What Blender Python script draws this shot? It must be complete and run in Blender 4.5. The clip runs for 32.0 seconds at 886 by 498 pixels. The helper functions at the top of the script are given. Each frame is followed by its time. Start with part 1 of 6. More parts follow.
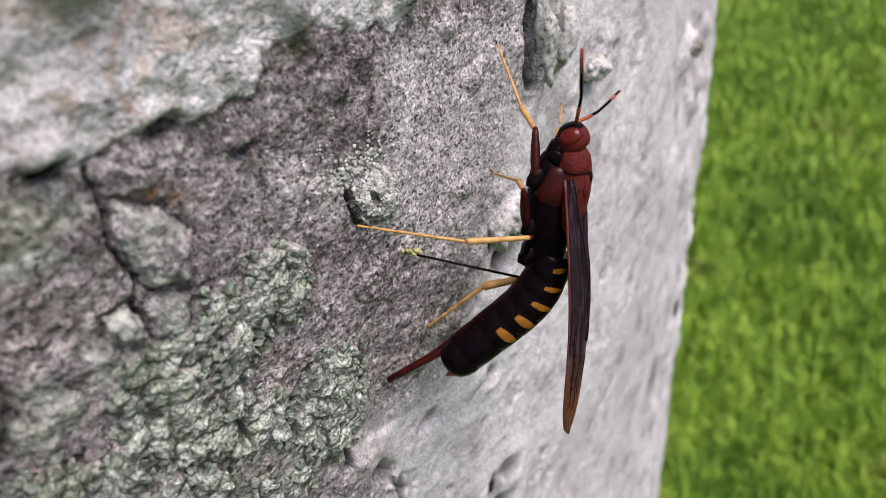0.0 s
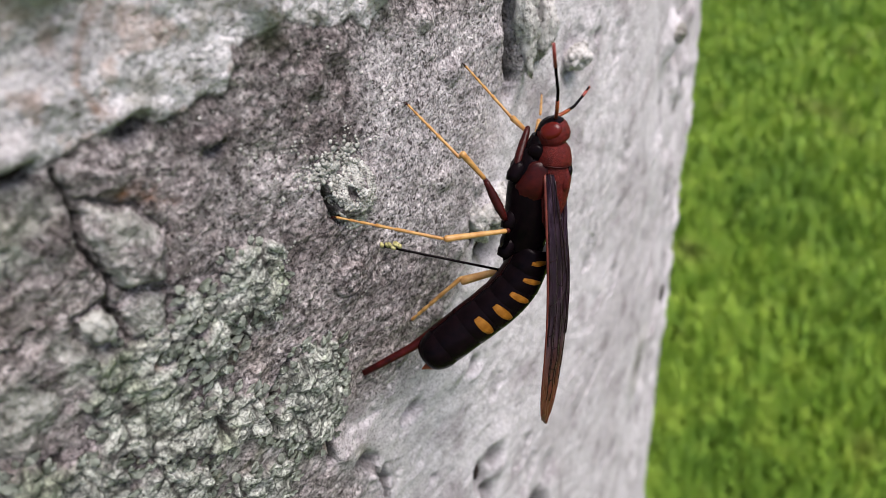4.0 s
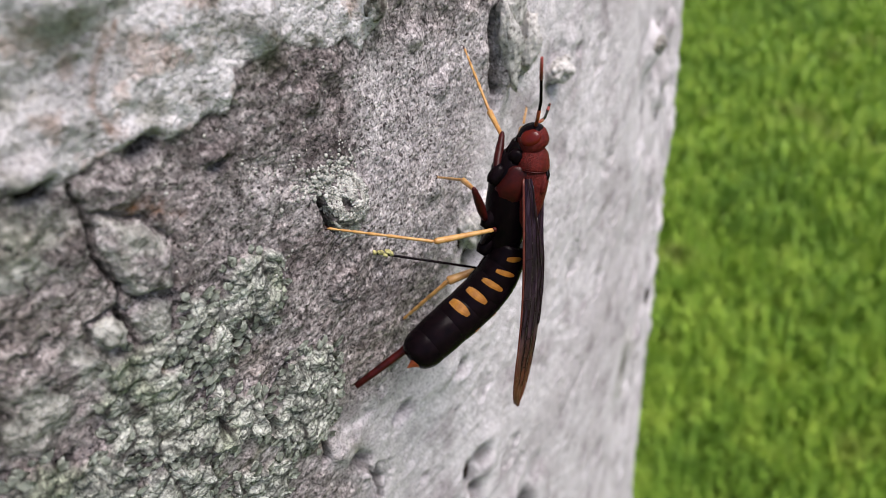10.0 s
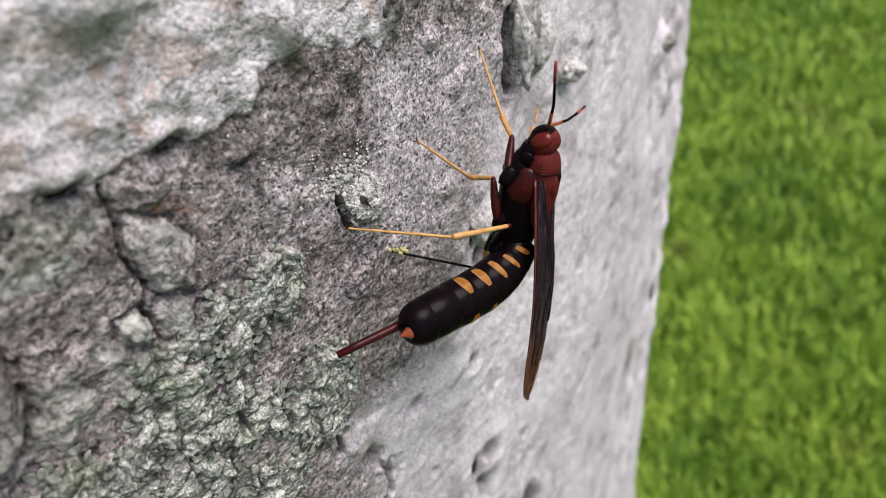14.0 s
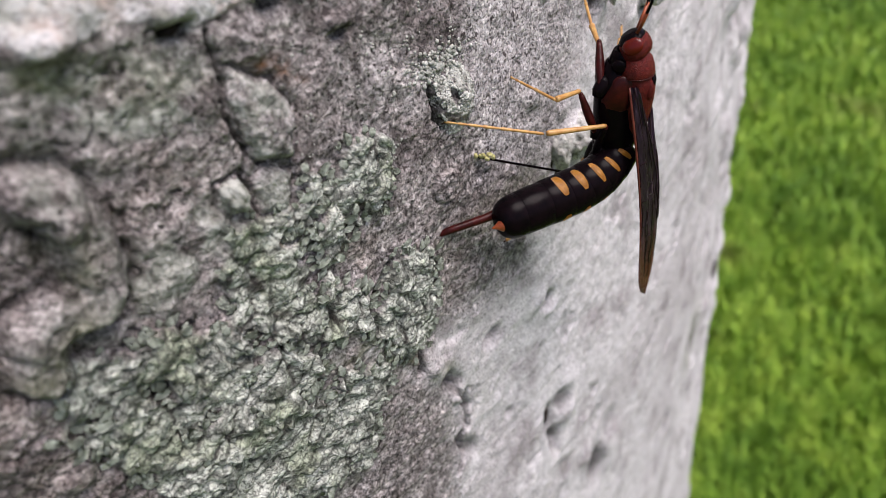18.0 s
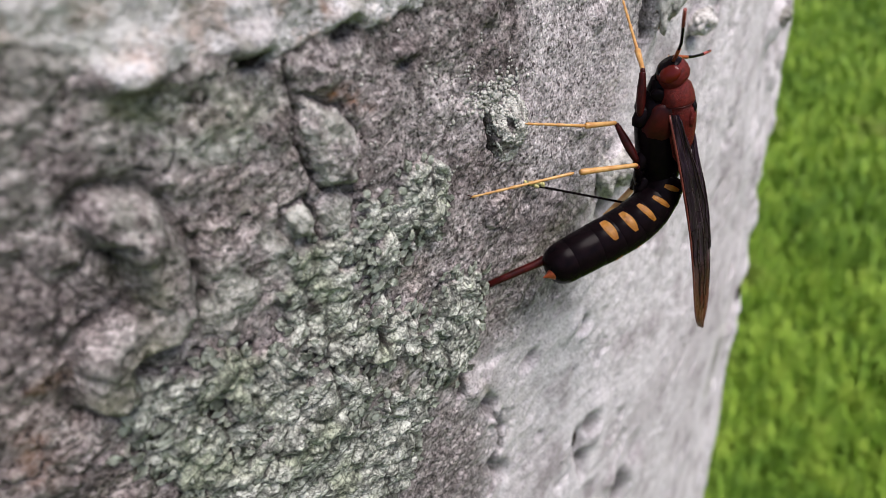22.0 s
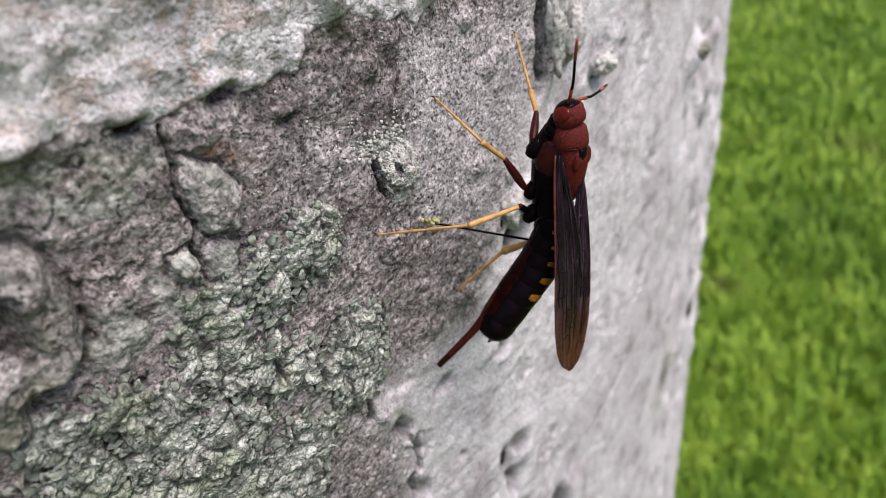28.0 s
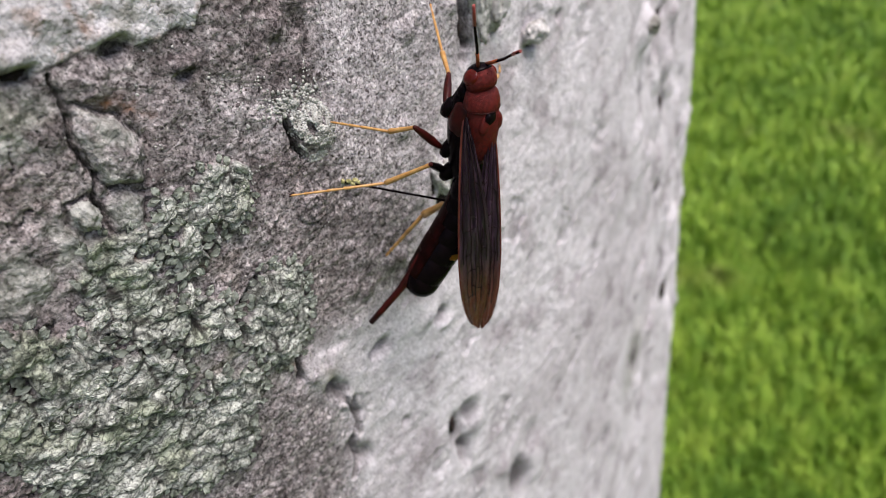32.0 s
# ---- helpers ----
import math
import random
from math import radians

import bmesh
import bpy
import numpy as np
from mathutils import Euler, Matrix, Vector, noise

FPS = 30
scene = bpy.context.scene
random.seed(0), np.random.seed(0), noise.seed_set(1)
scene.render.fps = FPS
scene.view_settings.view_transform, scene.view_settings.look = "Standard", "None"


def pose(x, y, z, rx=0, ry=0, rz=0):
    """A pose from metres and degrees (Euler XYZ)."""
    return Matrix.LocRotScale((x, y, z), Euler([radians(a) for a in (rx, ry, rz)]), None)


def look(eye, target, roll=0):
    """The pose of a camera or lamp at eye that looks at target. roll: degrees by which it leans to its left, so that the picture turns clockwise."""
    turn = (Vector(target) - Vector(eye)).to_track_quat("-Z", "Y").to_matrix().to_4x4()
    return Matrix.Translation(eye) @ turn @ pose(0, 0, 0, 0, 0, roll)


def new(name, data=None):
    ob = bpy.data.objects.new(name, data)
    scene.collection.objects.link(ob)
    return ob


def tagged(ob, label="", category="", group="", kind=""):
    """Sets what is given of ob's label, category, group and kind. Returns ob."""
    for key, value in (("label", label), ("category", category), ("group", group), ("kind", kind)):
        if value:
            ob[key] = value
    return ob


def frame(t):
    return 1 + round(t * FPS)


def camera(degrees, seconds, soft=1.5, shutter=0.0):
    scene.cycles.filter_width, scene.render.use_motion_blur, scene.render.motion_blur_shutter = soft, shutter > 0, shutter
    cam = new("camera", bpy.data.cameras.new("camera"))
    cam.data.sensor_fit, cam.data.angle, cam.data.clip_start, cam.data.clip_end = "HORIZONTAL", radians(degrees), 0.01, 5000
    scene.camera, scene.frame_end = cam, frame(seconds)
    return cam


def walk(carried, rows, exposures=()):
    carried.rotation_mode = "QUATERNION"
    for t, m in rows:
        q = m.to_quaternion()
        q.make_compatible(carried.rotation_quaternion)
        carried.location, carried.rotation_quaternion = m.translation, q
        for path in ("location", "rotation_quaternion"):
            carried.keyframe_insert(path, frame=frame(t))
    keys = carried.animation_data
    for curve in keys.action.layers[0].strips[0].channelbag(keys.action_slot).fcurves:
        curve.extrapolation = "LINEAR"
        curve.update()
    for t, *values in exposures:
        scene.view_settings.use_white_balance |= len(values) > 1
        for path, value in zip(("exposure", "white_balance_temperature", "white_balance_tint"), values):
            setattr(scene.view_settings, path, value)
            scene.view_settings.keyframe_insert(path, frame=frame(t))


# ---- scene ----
cam = camera(68.0, 32.0, soft=0.8)
PATH = [
    (0.0, 0.00004, 0.00002, 1.15002, 52.63, 7.34, -5.57),
    (0.5, 0.00039, -0.00032, 1.15139, 52.54, 6.86, -5.61),
    (1.0, 0.00057, -0.00053, 1.15174, 52.60, 6.95, -5.79),
    (1.5, 0.00100, -0.00012, 1.15040, 52.13, 7.05, -5.77),
    (2.0, 0.00081, 0.00061, 1.15005, 51.71, 7.14, -5.64),
    (2.5, 0.00116, 0.00062, 1.14955, 51.21, 6.97, -5.81),
    (4.5, 0.00126, 0.00033, 1.15088, 50.95, 7.20, -6.61),
    (5.0, 0.00112, -0.00063, 1.15065, 50.69, 7.28, -6.58),
    (5.5, 0.00038, -0.00045, 1.15105, 50.60, 7.17, -6.38),
    (6.0, 0.00004, -0.00053, 1.15104, 50.50, 7.10, -6.41),
    (6.5, 0.00032, -0.00079, 1.15123, 50.74, 7.01, -6.62),
    (7.0, 0.00009, -0.00148, 1.15094, 50.60, 7.04, -6.78),
    (7.5, -0.00029, -0.00192, 1.15120, 50.55, 7.05, -6.64),
    (8.0, -0.00009, -0.00153, 1.15256, 50.58, 6.65, -6.46),
    (8.5, -0.00019, -0.00168, 1.15265, 50.93, 6.86, -6.63),
    (9.0, -0.00006, -0.00120, 1.15313, 51.10, 6.81, -6.83),
    (9.5, -0.00064, -0.00153, 1.15392, 51.24, 6.68, -6.76),
    (10.0, 0.00114, -0.00185, 1.15292, 51.29, 6.80, -7.52),
    (10.5, 0.00050, -0.00147, 1.15264, 51.03, 6.83, -7.30),
    (11.0, 0.00129, -0.00060, 1.15366, 51.14, 6.58, -7.66),
    (11.5, 0.00180, -0.00060, 1.15432, 51.37, 6.75, -7.75),
    (12.0, -0.00035, -0.00082, 1.15485, 51.45, 6.70, -7.07),
    (12.5, -0.00162, -0.00090, 1.15426, 50.97, 6.44, -6.99),
    (13.0, -0.00063, -0.00108, 1.15299, 50.78, 6.56, -7.40),
    (13.5, -0.00086, -0.00177, 1.15355, 50.89, 6.87, -7.08),
    (14.0, -0.00009, -0.00216, 1.15387, 50.87, 6.71, -7.23),
    (14.5, 0.00030, -0.00244, 1.15387, 50.71, 6.55, -7.24),
    (15.0, 0.00076, -0.00437, 1.15330, 50.52, 7.00, -7.24),
    (15.5, -0.00147, -0.00621, 1.15334, 49.80, 7.07, -6.67),
    (17.5, -0.00288, -0.00512, 1.15163, 50.22, 7.44, -6.02),
    (18.0, -0.00645, -0.00603, 1.14534, 51.76, 8.77, -4.39),
    (18.5, -0.00852, -0.00616, 1.14380, 52.18, 8.21, -2.51),
    (19.0, -0.00858, -0.00595, 1.14492, 52.48, 8.29, -2.58),
    (19.5, -0.00885, -0.00522, 1.14601, 52.58, 8.27, -2.48),
    (20.0, -0.00883, -0.00417, 1.14679, 52.60, 8.07, -2.53),
    (20.5, -0.00889, -0.00473, 1.14652, 52.44, 8.13, -2.56),
    (21.0, -0.00951, -0.00595, 1.14717, 52.65, 8.34, -2.59),
    (21.5, -0.01074, -0.00597, 1.14683, 52.33, 8.05, -2.18),
    (22.0, -0.00958, -0.00523, 1.14741, 52.78, 7.74, -2.16),
    (22.5, -0.00609, -0.00480, 1.14866, 53.13, 7.52, -2.76),
    (23.0, -0.00474, -0.00484, 1.14906, 53.37, 7.67, -3.30),
    (23.5, -0.00351, -0.00568, 1.14934, 53.26, 7.66, -3.71),
    (24.0, -0.00294, -0.00593, 1.14947, 53.47, 7.61, -3.93),
    (24.5, -0.00300, -0.00706, 1.14962, 53.50, 7.74, -3.79),
    (25.0, -0.00278, -0.00740, 1.15021, 53.34, 7.37, -3.81),
    (25.5, -0.00135, -0.00704, 1.14930, 53.26, 7.31, -4.18),
    (27.5, -0.00138, -0.00854, 1.14992, 53.40, 7.57, -3.56),
    (28.0, -0.00025, -0.00845, 1.15055, 54.00, 7.79, -3.76),
    (28.5, 0.00250, -0.00824, 1.15029, 54.11, 7.55, -4.16),
    (29.0, 0.00780, -0.01000, 1.14889, 54.26, 8.35, -4.59),
    (29.5, 0.00856, -0.00941, 1.14840, 54.35, 8.55, -4.30),
    (30.0, 0.00921, -0.00858, 1.14840, 54.61, 8.52, -4.23),
    (30.5, 0.00861, -0.00818, 1.14823, 54.59, 8.58, -4.15),
    (31.0, 0.00887, -0.00811, 1.14785, 54.28, 8.56, -4.28),
    (31.5, 0.00954, -0.01048, 1.14746, 54.20, 8.70, -4.55),
    (32.0, 0.00780, -0.01296, 1.14680, 53.78, 8.56, -4.31),
]
walk(cam, [(t, pose(x, y, z, rx, ry, rz)) for t, x, y, z, rx, ry, rz in PATH], [(0.0, 0.69, 6560, 18.5), (32.0, 0.69, 6560, 18.5)])
cam.data.dof.use_dof = True
cam.data.dof.focus_distance = 0.062
cam.data.dof.aperture_fstop = 32.0

# ---- world and light ----
world = bpy.data.worlds.new("world")
scene.world = world
world.use_nodes = True
_sky = world.node_tree.nodes.new("ShaderNodeTexSky")
_sky.sky_type, _sky.sun_disc = "NISHITA", False
_sky.sun_elevation, _sky.sun_rotation = radians(65), radians(122)
_sky.air_density, _sky.dust_density = 1.0, 3.0
world.node_tree.links.new(_sky.outputs[0], world.node_tree.nodes["Background"].inputs[0])
world.node_tree.nodes["Background"].inputs[1].default_value = 0.1
_sun = new("sun", bpy.data.lights.new("sun", "SUN"))
_sun.data.energy, _sun.data.angle, _sun.data.color = 2.6, radians(40), (1.0, 0.97, 0.93)
_sun.matrix_world = look((2.4, -1.5, 6.0), (0, 0, 0))



# ---- small helpers ----
def part(name, bm, material, parent, label=""):
    me = bpy.data.meshes.new(name)
    bm.to_mesh(me)
    bm.free()
    return place_mesh(name, me, material, parent, label)


def place_mesh(name, me, material, parent=None, label=""):
    mats = material if isinstance(material, (list, tuple)) else [material]
    for m in mats:
        if m is not None and len(me.materials) < len(mats):
            me.materials.append(m)
    ob = new(name, me)
    if parent is not None:
        ob.parent = parent
    return tagged(ob, label)


def grid_mesh(name, verts, faces, smooth=True):
    """A mesh from arrays of corners and of triangles or quads."""
    me = bpy.data.meshes.new(name)
    k = faces.shape[1]
    me.vertices.add(len(verts))
    me.vertices.foreach_set("co", np.ascontiguousarray(verts, np.float32).ravel())
    me.loops.add(faces.size)
    me.loops.foreach_set("vertex_index", np.ascontiguousarray(faces, np.int32).ravel())
    me.polygons.add(len(faces))
    me.polygons.foreach_set("loop_start", np.arange(0, faces.size, k, dtype=np.int32))
    me.update(calc_edges=True)
    me.polygons.foreach_set("use_smooth", np.full(len(faces), smooth))
    me.validate()
    return me


def point_attr(me, name, values):
    me.attributes.new(name, "FLOAT", "POINT").data.foreach_set("value", np.ascontiguousarray(values, np.float32).ravel())


# ---- noise on arrays ----
def rnd(ix, iy, seed):
    h = (ix.astype(np.int64) * 374761393 + iy.astype(np.int64) * 668265263 + seed * 974634211) & 0xFFFFFFFF
    h = ((h ^ (h >> 13)) * 1274126177) & 0xFFFFFFFF
    h = ((h ^ (h >> 16)) * 2246822519) & 0xFFFFFFFF
    return ((h ^ (h >> 15)) & 0xFFFFFF) / float(0xFFFFFF)


def vnoise(x, y, seed=0):
    ix, iy = np.floor(x), np.floor(y)
    fx, fy = x - ix, y - iy
    fx, fy = fx * fx * (3 - 2 * fx), fy * fy * (3 - 2 * fy)
    a, b, c, d = (rnd(ix + i, iy + j, seed) for i, j in ((0, 0), (1, 0), (0, 1), (1, 1)))
    return (a + (b - a) * fx) * (1 - fy) + (c + (d - c) * fx) * fy - 0.5


def fbm(x, y, octaves=4, seed=0, gain=0.55):
    total, amp = np.zeros_like(x), 1.0
    for o in range(octaves):
        total += amp * vnoise(x + 17.3 * o, y - 9.1 * o, seed + o)
        x, y, amp = 0.8 * x * 2 - 0.6 * y * 2, 0.6 * x * 2 + 0.8 * y * 2, amp * gain
    return total


def cells(x, y, seed=0):
    """Distance to the nearest and to the second nearest scattered point, and the nearest one's random value."""
    ix, iy = np.floor(x), np.floor(y)
    f1, f2, val = np.full_like(x, 9.0), np.full_like(x, 9.0), np.zeros_like(x)
    for i in (-1, 0, 1):
        for j in (-1, 0, 1):
            cx, cy = ix + i, iy + j
            d = np.hypot(cx + rnd(cx, cy, seed) - x, cy + rnd(cx, cy, seed + 7) - y)
            near = d < f1
            f2 = np.where(near, f1, np.minimum(f2, d))
            val = np.where(near, rnd(cx, cy, seed + 13), val)
            f1 = np.minimum(f1, d)
    return f1, f2, val


def smooth(a, b, x):
    t = np.clip((x - a) / (b - a), 0, 1)
    return t * t * (3 - 2 * t)


# ---- materials ----
def material(name, rough=0.6, metal=0.0):
    m = bpy.data.materials.new(name)
    m.use_nodes = True
    b = m.node_tree.nodes["Principled BSDF"]
    b.inputs["Roughness"].default_value, b.inputs["Metallic"].default_value = rough, metal
    return m, m.node_tree.nodes, m.node_tree.links, b


def ramp(nodes, links, source, stops):
    r = nodes.new("ShaderNodeValToRGB")
    while len(r.color_ramp.elements) < len(stops):
        r.color_ramp.elements.new(0.5)
    for e, (p, c) in zip(r.color_ramp.elements, stops):
        e.position, e.color = p, (*c, 1)
    links.new(source, r.inputs[0])
    return r.outputs[0]


def noise_tex(nodes, links, coord, scale, detail=4, rough=0.6):
    n = nodes.new("ShaderNodeTexNoise")
    n.inputs["Scale"].default_value, n.inputs["Detail"].default_value, n.inputs["Roughness"].default_value = scale, detail, rough
    links.new(coord, n.inputs["Vector"])
    return n.outputs["Fac"]


def mixed(nodes, links, fac, a, b, kind="MIX"):
    n = nodes.new("ShaderNodeMix")
    n.data_type, n.blend_type = "RGBA", kind
    for socket, v in ((n.inputs[0], fac), (n.inputs[6], a), (n.inputs[7], b)):
        if isinstance(v, (int, float)):
            socket.default_value = v
        elif isinstance(v, tuple):
            socket.default_value = (*v, 1)
        else:
            links.new(v, socket)
    return n.outputs[2]


def maths(nodes, links, op, a, b=0.0):
    n = nodes.new("ShaderNodeMath")
    n.operation, n.use_clamp = op, False
    for socket, v in ((n.inputs[0], a), (n.inputs[1], b)):
        if isinstance(v, (int, float)):
            socket.default_value = v
        else:
            links.new(v, socket)
    return n.outputs[0]


def attr(nodes, name):
    n = nodes.new("ShaderNodeAttribute")
    n.attribute_name = name
    return n.outputs["Fac"]


def bumped(nodes, links, bsdf, height, strength, distance):
    n = nodes.new("ShaderNodeBump")
    n.inputs["Strength"].default_value, n.inputs["Distance"].default_value = strength, distance
    links.new(height, n.inputs["Height"])
    links.new(n.outputs[0], bsdf.inputs["Normal"])


def coords(nodes, kind="Object"):
    return nodes.new("ShaderNodeTexCoord").outputs[kind]


def voronoi(n, l, coord, scale, feature):
    v = n.new("ShaderNodeTexVoronoi")
    v.feature = feature
    v.inputs["Scale"].default_value = scale
    l.new(coord, v.inputs["Vector"])
    return v


def bark_material():
    m, n, l, b = material("bark", 0.88)
    b.inputs["Specular IOR Level"].default_value = 0.2
    co = coords(n)
    grain, fine, mid, big, broad = (noise_tex(n, l, co, s, d, r) for s, d, r in ((3600, 3, 0.65), (1500, 4, 0.7), (520, 6, 0.7), (110, 5, 0.65), (32, 4, 0.6)))
    bend = n.new("ShaderNodeMixRGB")
    bend.blend_type = "LINEAR_LIGHT"
    bend.inputs[0].default_value = 0.0007
    jitter = n.new("ShaderNodeTexNoise")
    jitter.inputs["Scale"].default_value, jitter.inputs["Detail"].default_value = 1000, 3
    l.new(co, jitter.inputs["Vector"])
    l.new(co, bend.inputs[1])
    l.new(jitter.outputs["Color"], bend.inputs[2])
    warped = bend.outputs[0]

    def chance(v):
        sep = n.new("ShaderNodeSeparateColor")
        l.new(v.outputs["Color"], sep.inputs[0])
        return sep.outputs[0]

    def grey_ramp(source, *stops):
        return ramp(n, l, source, [(p, (c, c * 0.985, c * 0.985)) for p, c in stops])

    # granules of the crust, a net of hairline cracks, pin holes
    beads = voronoi(n, l, warped, 2000, "F1")
    bead = grey_ramp(beads.outputs["Distance"], (0.0, 1.08), (0.42, 1.0), (0.62, 0.78), (0.85, 0.5))
    bead_tone = grey_ramp(chance(beads), (0.0, 0.70), (0.5, 1.0), (1.0, 1.25))
    holes = voronoi(n, l, warped, 900, "F1")
    size = maths(n, l, "SUBTRACT", maths(n, l, "MULTIPLY", chance(holes), 0.62), 0.34)
    smooth_side = maths(n, l, "SUBTRACT", 0.9, maths(n, l, "MULTIPLY", maths(n, l, "MAXIMUM", attr(n, "white"), attr(n, "crust")), 0.72))
    specks = voronoi(n, l, warped, 1900, "F1")
    speck_size = maths(n, l, "SUBTRACT", maths(n, l, "MULTIPLY", chance(specks), 0.95), 0.56)
    dots = maths(n, l, "MAXIMUM", maths(n, l, "LESS_THAN", holes.outputs["Distance"], size), maths(n, l, "LESS_THAN", specks.outputs["Distance"], speck_size))
    hole = maths(n, l, "MULTIPLY", dots, smooth_side)
    net = voronoi(n, l, warped, 360, "DISTANCE_TO_EDGE")
    hair = grey_ramp(net.outputs["Distance"], (0.0, 0.22), (0.06, 1.0), (1.0, 1.0))

    grey = ramp(n, l, fine, [(0.35, (0.070, 0.061, 0.058)), (0.42, (0.215, 0.197, 0.193)), (0.52, (0.300, 0.279, 0.274)), (0.60, (0.43, 0.407, 0.40)), (0.68, (0.58, 0.55, 0.54))])
    blot = noise_tex(n, l, co, 330, 4, 0.65)
    patchy = ramp(n, l, blot, [(0.38, (0.55, 0.53, 0.52)), (0.47, (0.95, 0.95, 0.95)), (0.54, (1.05, 1.05, 1.05)), (0.64, (1.45, 1.43, 1.42))])
    grey = mixed(n, l, 0.9, grey, patchy, "MULTIPLY")
    grey = mixed(n, l, 0.6, grey, bead, "MULTIPLY")
    grey = mixed(n, l, 0.6, grey, bead_tone, "MULTIPLY")
    dark = mixed(n, l, 1.0, grey, (0.58, 0.55, 0.55), "MULTIPLY")
    col = mixed(n, l, attr(n, "dark"), grey, dark)
    brown = ramp(n, l, fine, [(0.36, (0.13, 0.105, 0.094)), (0.48, (0.31, 0.27, 0.25)), (0.64, (0.52, 0.47, 0.44))])
    col = mixed(n, l, attr(n, "brown"), col, mixed(n, l, 0.6, brown, bead, "MULTIPLY"))
    rosy = ramp(n, l, fine, [(0.34, (0.14, 0.127, 0.124)), (0.42, (0.38, 0.358, 0.358)), (0.54, (0.52, 0.495, 0.497)), (0.66, (0.73, 0.70, 0.70))])
    col = mixed(n, l, attr(n, "pink"), col, mixed(n, l, 0.38, mixed(n, l, 0.4, rosy, patchy, "MULTIPLY"), bead, "MULTIPLY"))
    # the pale crust: bluish white with tan and green-grey blotches
    crust = ramp(n, l, mid, [(0.36, (0.24, 0.235, 0.215)), (0.43, (0.46, 0.455, 0.45)), (0.56, (0.58, 0.575, 0.58)), (0.68, (0.70, 0.69, 0.69))])
    tan = ramp(n, l, blot, [(0.36, (0.55, 0.55, 0.48)), (0.45, (1, 1, 1)), (0.54, (1, 1, 1)), (0.62, (0.84, 0.72, 0.65)), (0.70, (0.62, 0.47, 0.38))])
    crust = mixed(n, l, 0.75, crust, tan, "MULTIPLY")
    crust = mixed(n, l, 0.8, crust, ramp(n, l, broad, [(0.36, (0.72, 0.76, 0.66)), (0.48, (1, 1, 1))]), "MULTIPLY")
    col = mixed(n, l, attr(n, "crust"), col, mixed(n, l, 0.25, crust, bead_tone, "MULTIPLY"))
    plaster = ramp(n, l, mid, [(0.34, (0.44, 0.423, 0.430)), (0.44, (0.60, 0.582, 0.59)), (0.56, (0.66, 0.642, 0.65)), (0.68, (0.76, 0.738, 0.748))])
    plaster = mixed(n, l, 0.55, plaster, ramp(n, l, big, [(0.36, (0.62, 0.595, 0.60)), (0.47, (0.95, 0.95, 0.95)), (0.60, (1, 1, 1))]), "MULTIPLY")
    plaster = mixed(n, l, 0.6, plaster, ramp(n, l, broad, [(0.38, (0.74, 0.71, 0.715)), (0.52, (1, 1, 1))]), "MULTIPLY")
    plaster = mixed(n, l, 0.22, plaster, bead, "MULTIPLY")
    col = mixed(n, l, attr(n, "white"), col, plaster)
    speck = ramp(n, l, grain, [(0.38, (0.05, 0.045, 0.045)), (0.45, (0.80, 0.80, 0.80)), (0.56, (1.0, 1.0, 1.0)), (0.66, (1.35, 1.35, 1.35))])
    speckled = maths(n, l, "SUBTRACT", 0.72, maths(n, l, "MULTIPLY", maths(n, l, "MAXIMUM", attr(n, "white"), attr(n, "crust")), 0.2))
    col = mixed(n, l, speckled, col, speck, "MULTIPLY")
    col = mixed(n, l, maths(n, l, "MULTIPLY", attr(n, "rust"), ramp(n, l, mid, [(0.36, (0, 0, 0)), (0.56, (1, 1, 1))])), col, (0.23, 0.10, 0.035))
    col = mixed(n, l, hole, col, (0.050, 0.040, 0.040))
    some = ramp(n, l, big, [(0.46, (0, 0, 0)), (0.58, (1, 1, 1))])
    col = mixed(n, l, maths(n, l, "MULTIPLY", some, maths(n, l, "SUBTRACT", smooth_side, maths(n, l, "MULTIPLY", attr(n, "pink"), 0.6))), col, hair, "MULTIPLY")
    stain = ramp(n, l, big, [(0.36, (0.68, 0.65, 0.655)), (0.50, (1, 1, 1))])
    col = mixed(n, l, 0.6, col, stain, "MULTIPLY")
    # a thin green-grey film, moss, and the thick lobed lichen
    film = ramp(n, l, fine, [(0.34, (0.16, 0.168, 0.138)), (0.48, (0.36, 0.38, 0.335)), (0.64, (0.57, 0.59, 0.54))])
    col = mixed(n, l, attr(n, "film"), col, mixed(n, l, 0.6, film, bead, "MULTIPLY"))
    col = mixed(n, l, attr(n, "moss"), col, ramp(n, l, fine, [(0.36, (0.035, 0.038, 0.016)), (0.48, (0.10, 0.108, 0.05)), (0.60, (0.20, 0.205, 0.12)), (0.70, (0.38, 0.39, 0.30))]))
    flat = n.new("ShaderNodeMapping")
    flat.inputs["Scale"].default_value = (0.62, 0.62, 1.2)
    l.new(warped, flat.inputs["Vector"])
    lobes = voronoi(n, l, flat.outputs[0], 1600, "DISTANCE_TO_EDGE")
    lobe_cell = voronoi(n, l, flat.outputs[0], 1600, "F1")
    split = grey_ramp(lobes.outputs["Distance"], (0.0, 0.20), (0.05, 0.6), (0.11, 1.0), (1.0, 1.0))
    plates = voronoi(n, l, flat.outputs[0], 340, "DISTANCE_TO_EDGE")
    gap = grey_ramp(plates.outputs["Distance"], (0.0, 0.05), (0.04, 0.35), (0.09, 1.0), (1.0, 1.0))
    leafy = ramp(n, l, mid, [(0.34, (0.26, 0.288, 0.238)), (0.44, (0.445, 0.489, 0.425)), (0.58, (0.552, 0.60, 0.533)), (0.70, (0.65, 0.695, 0.63))])
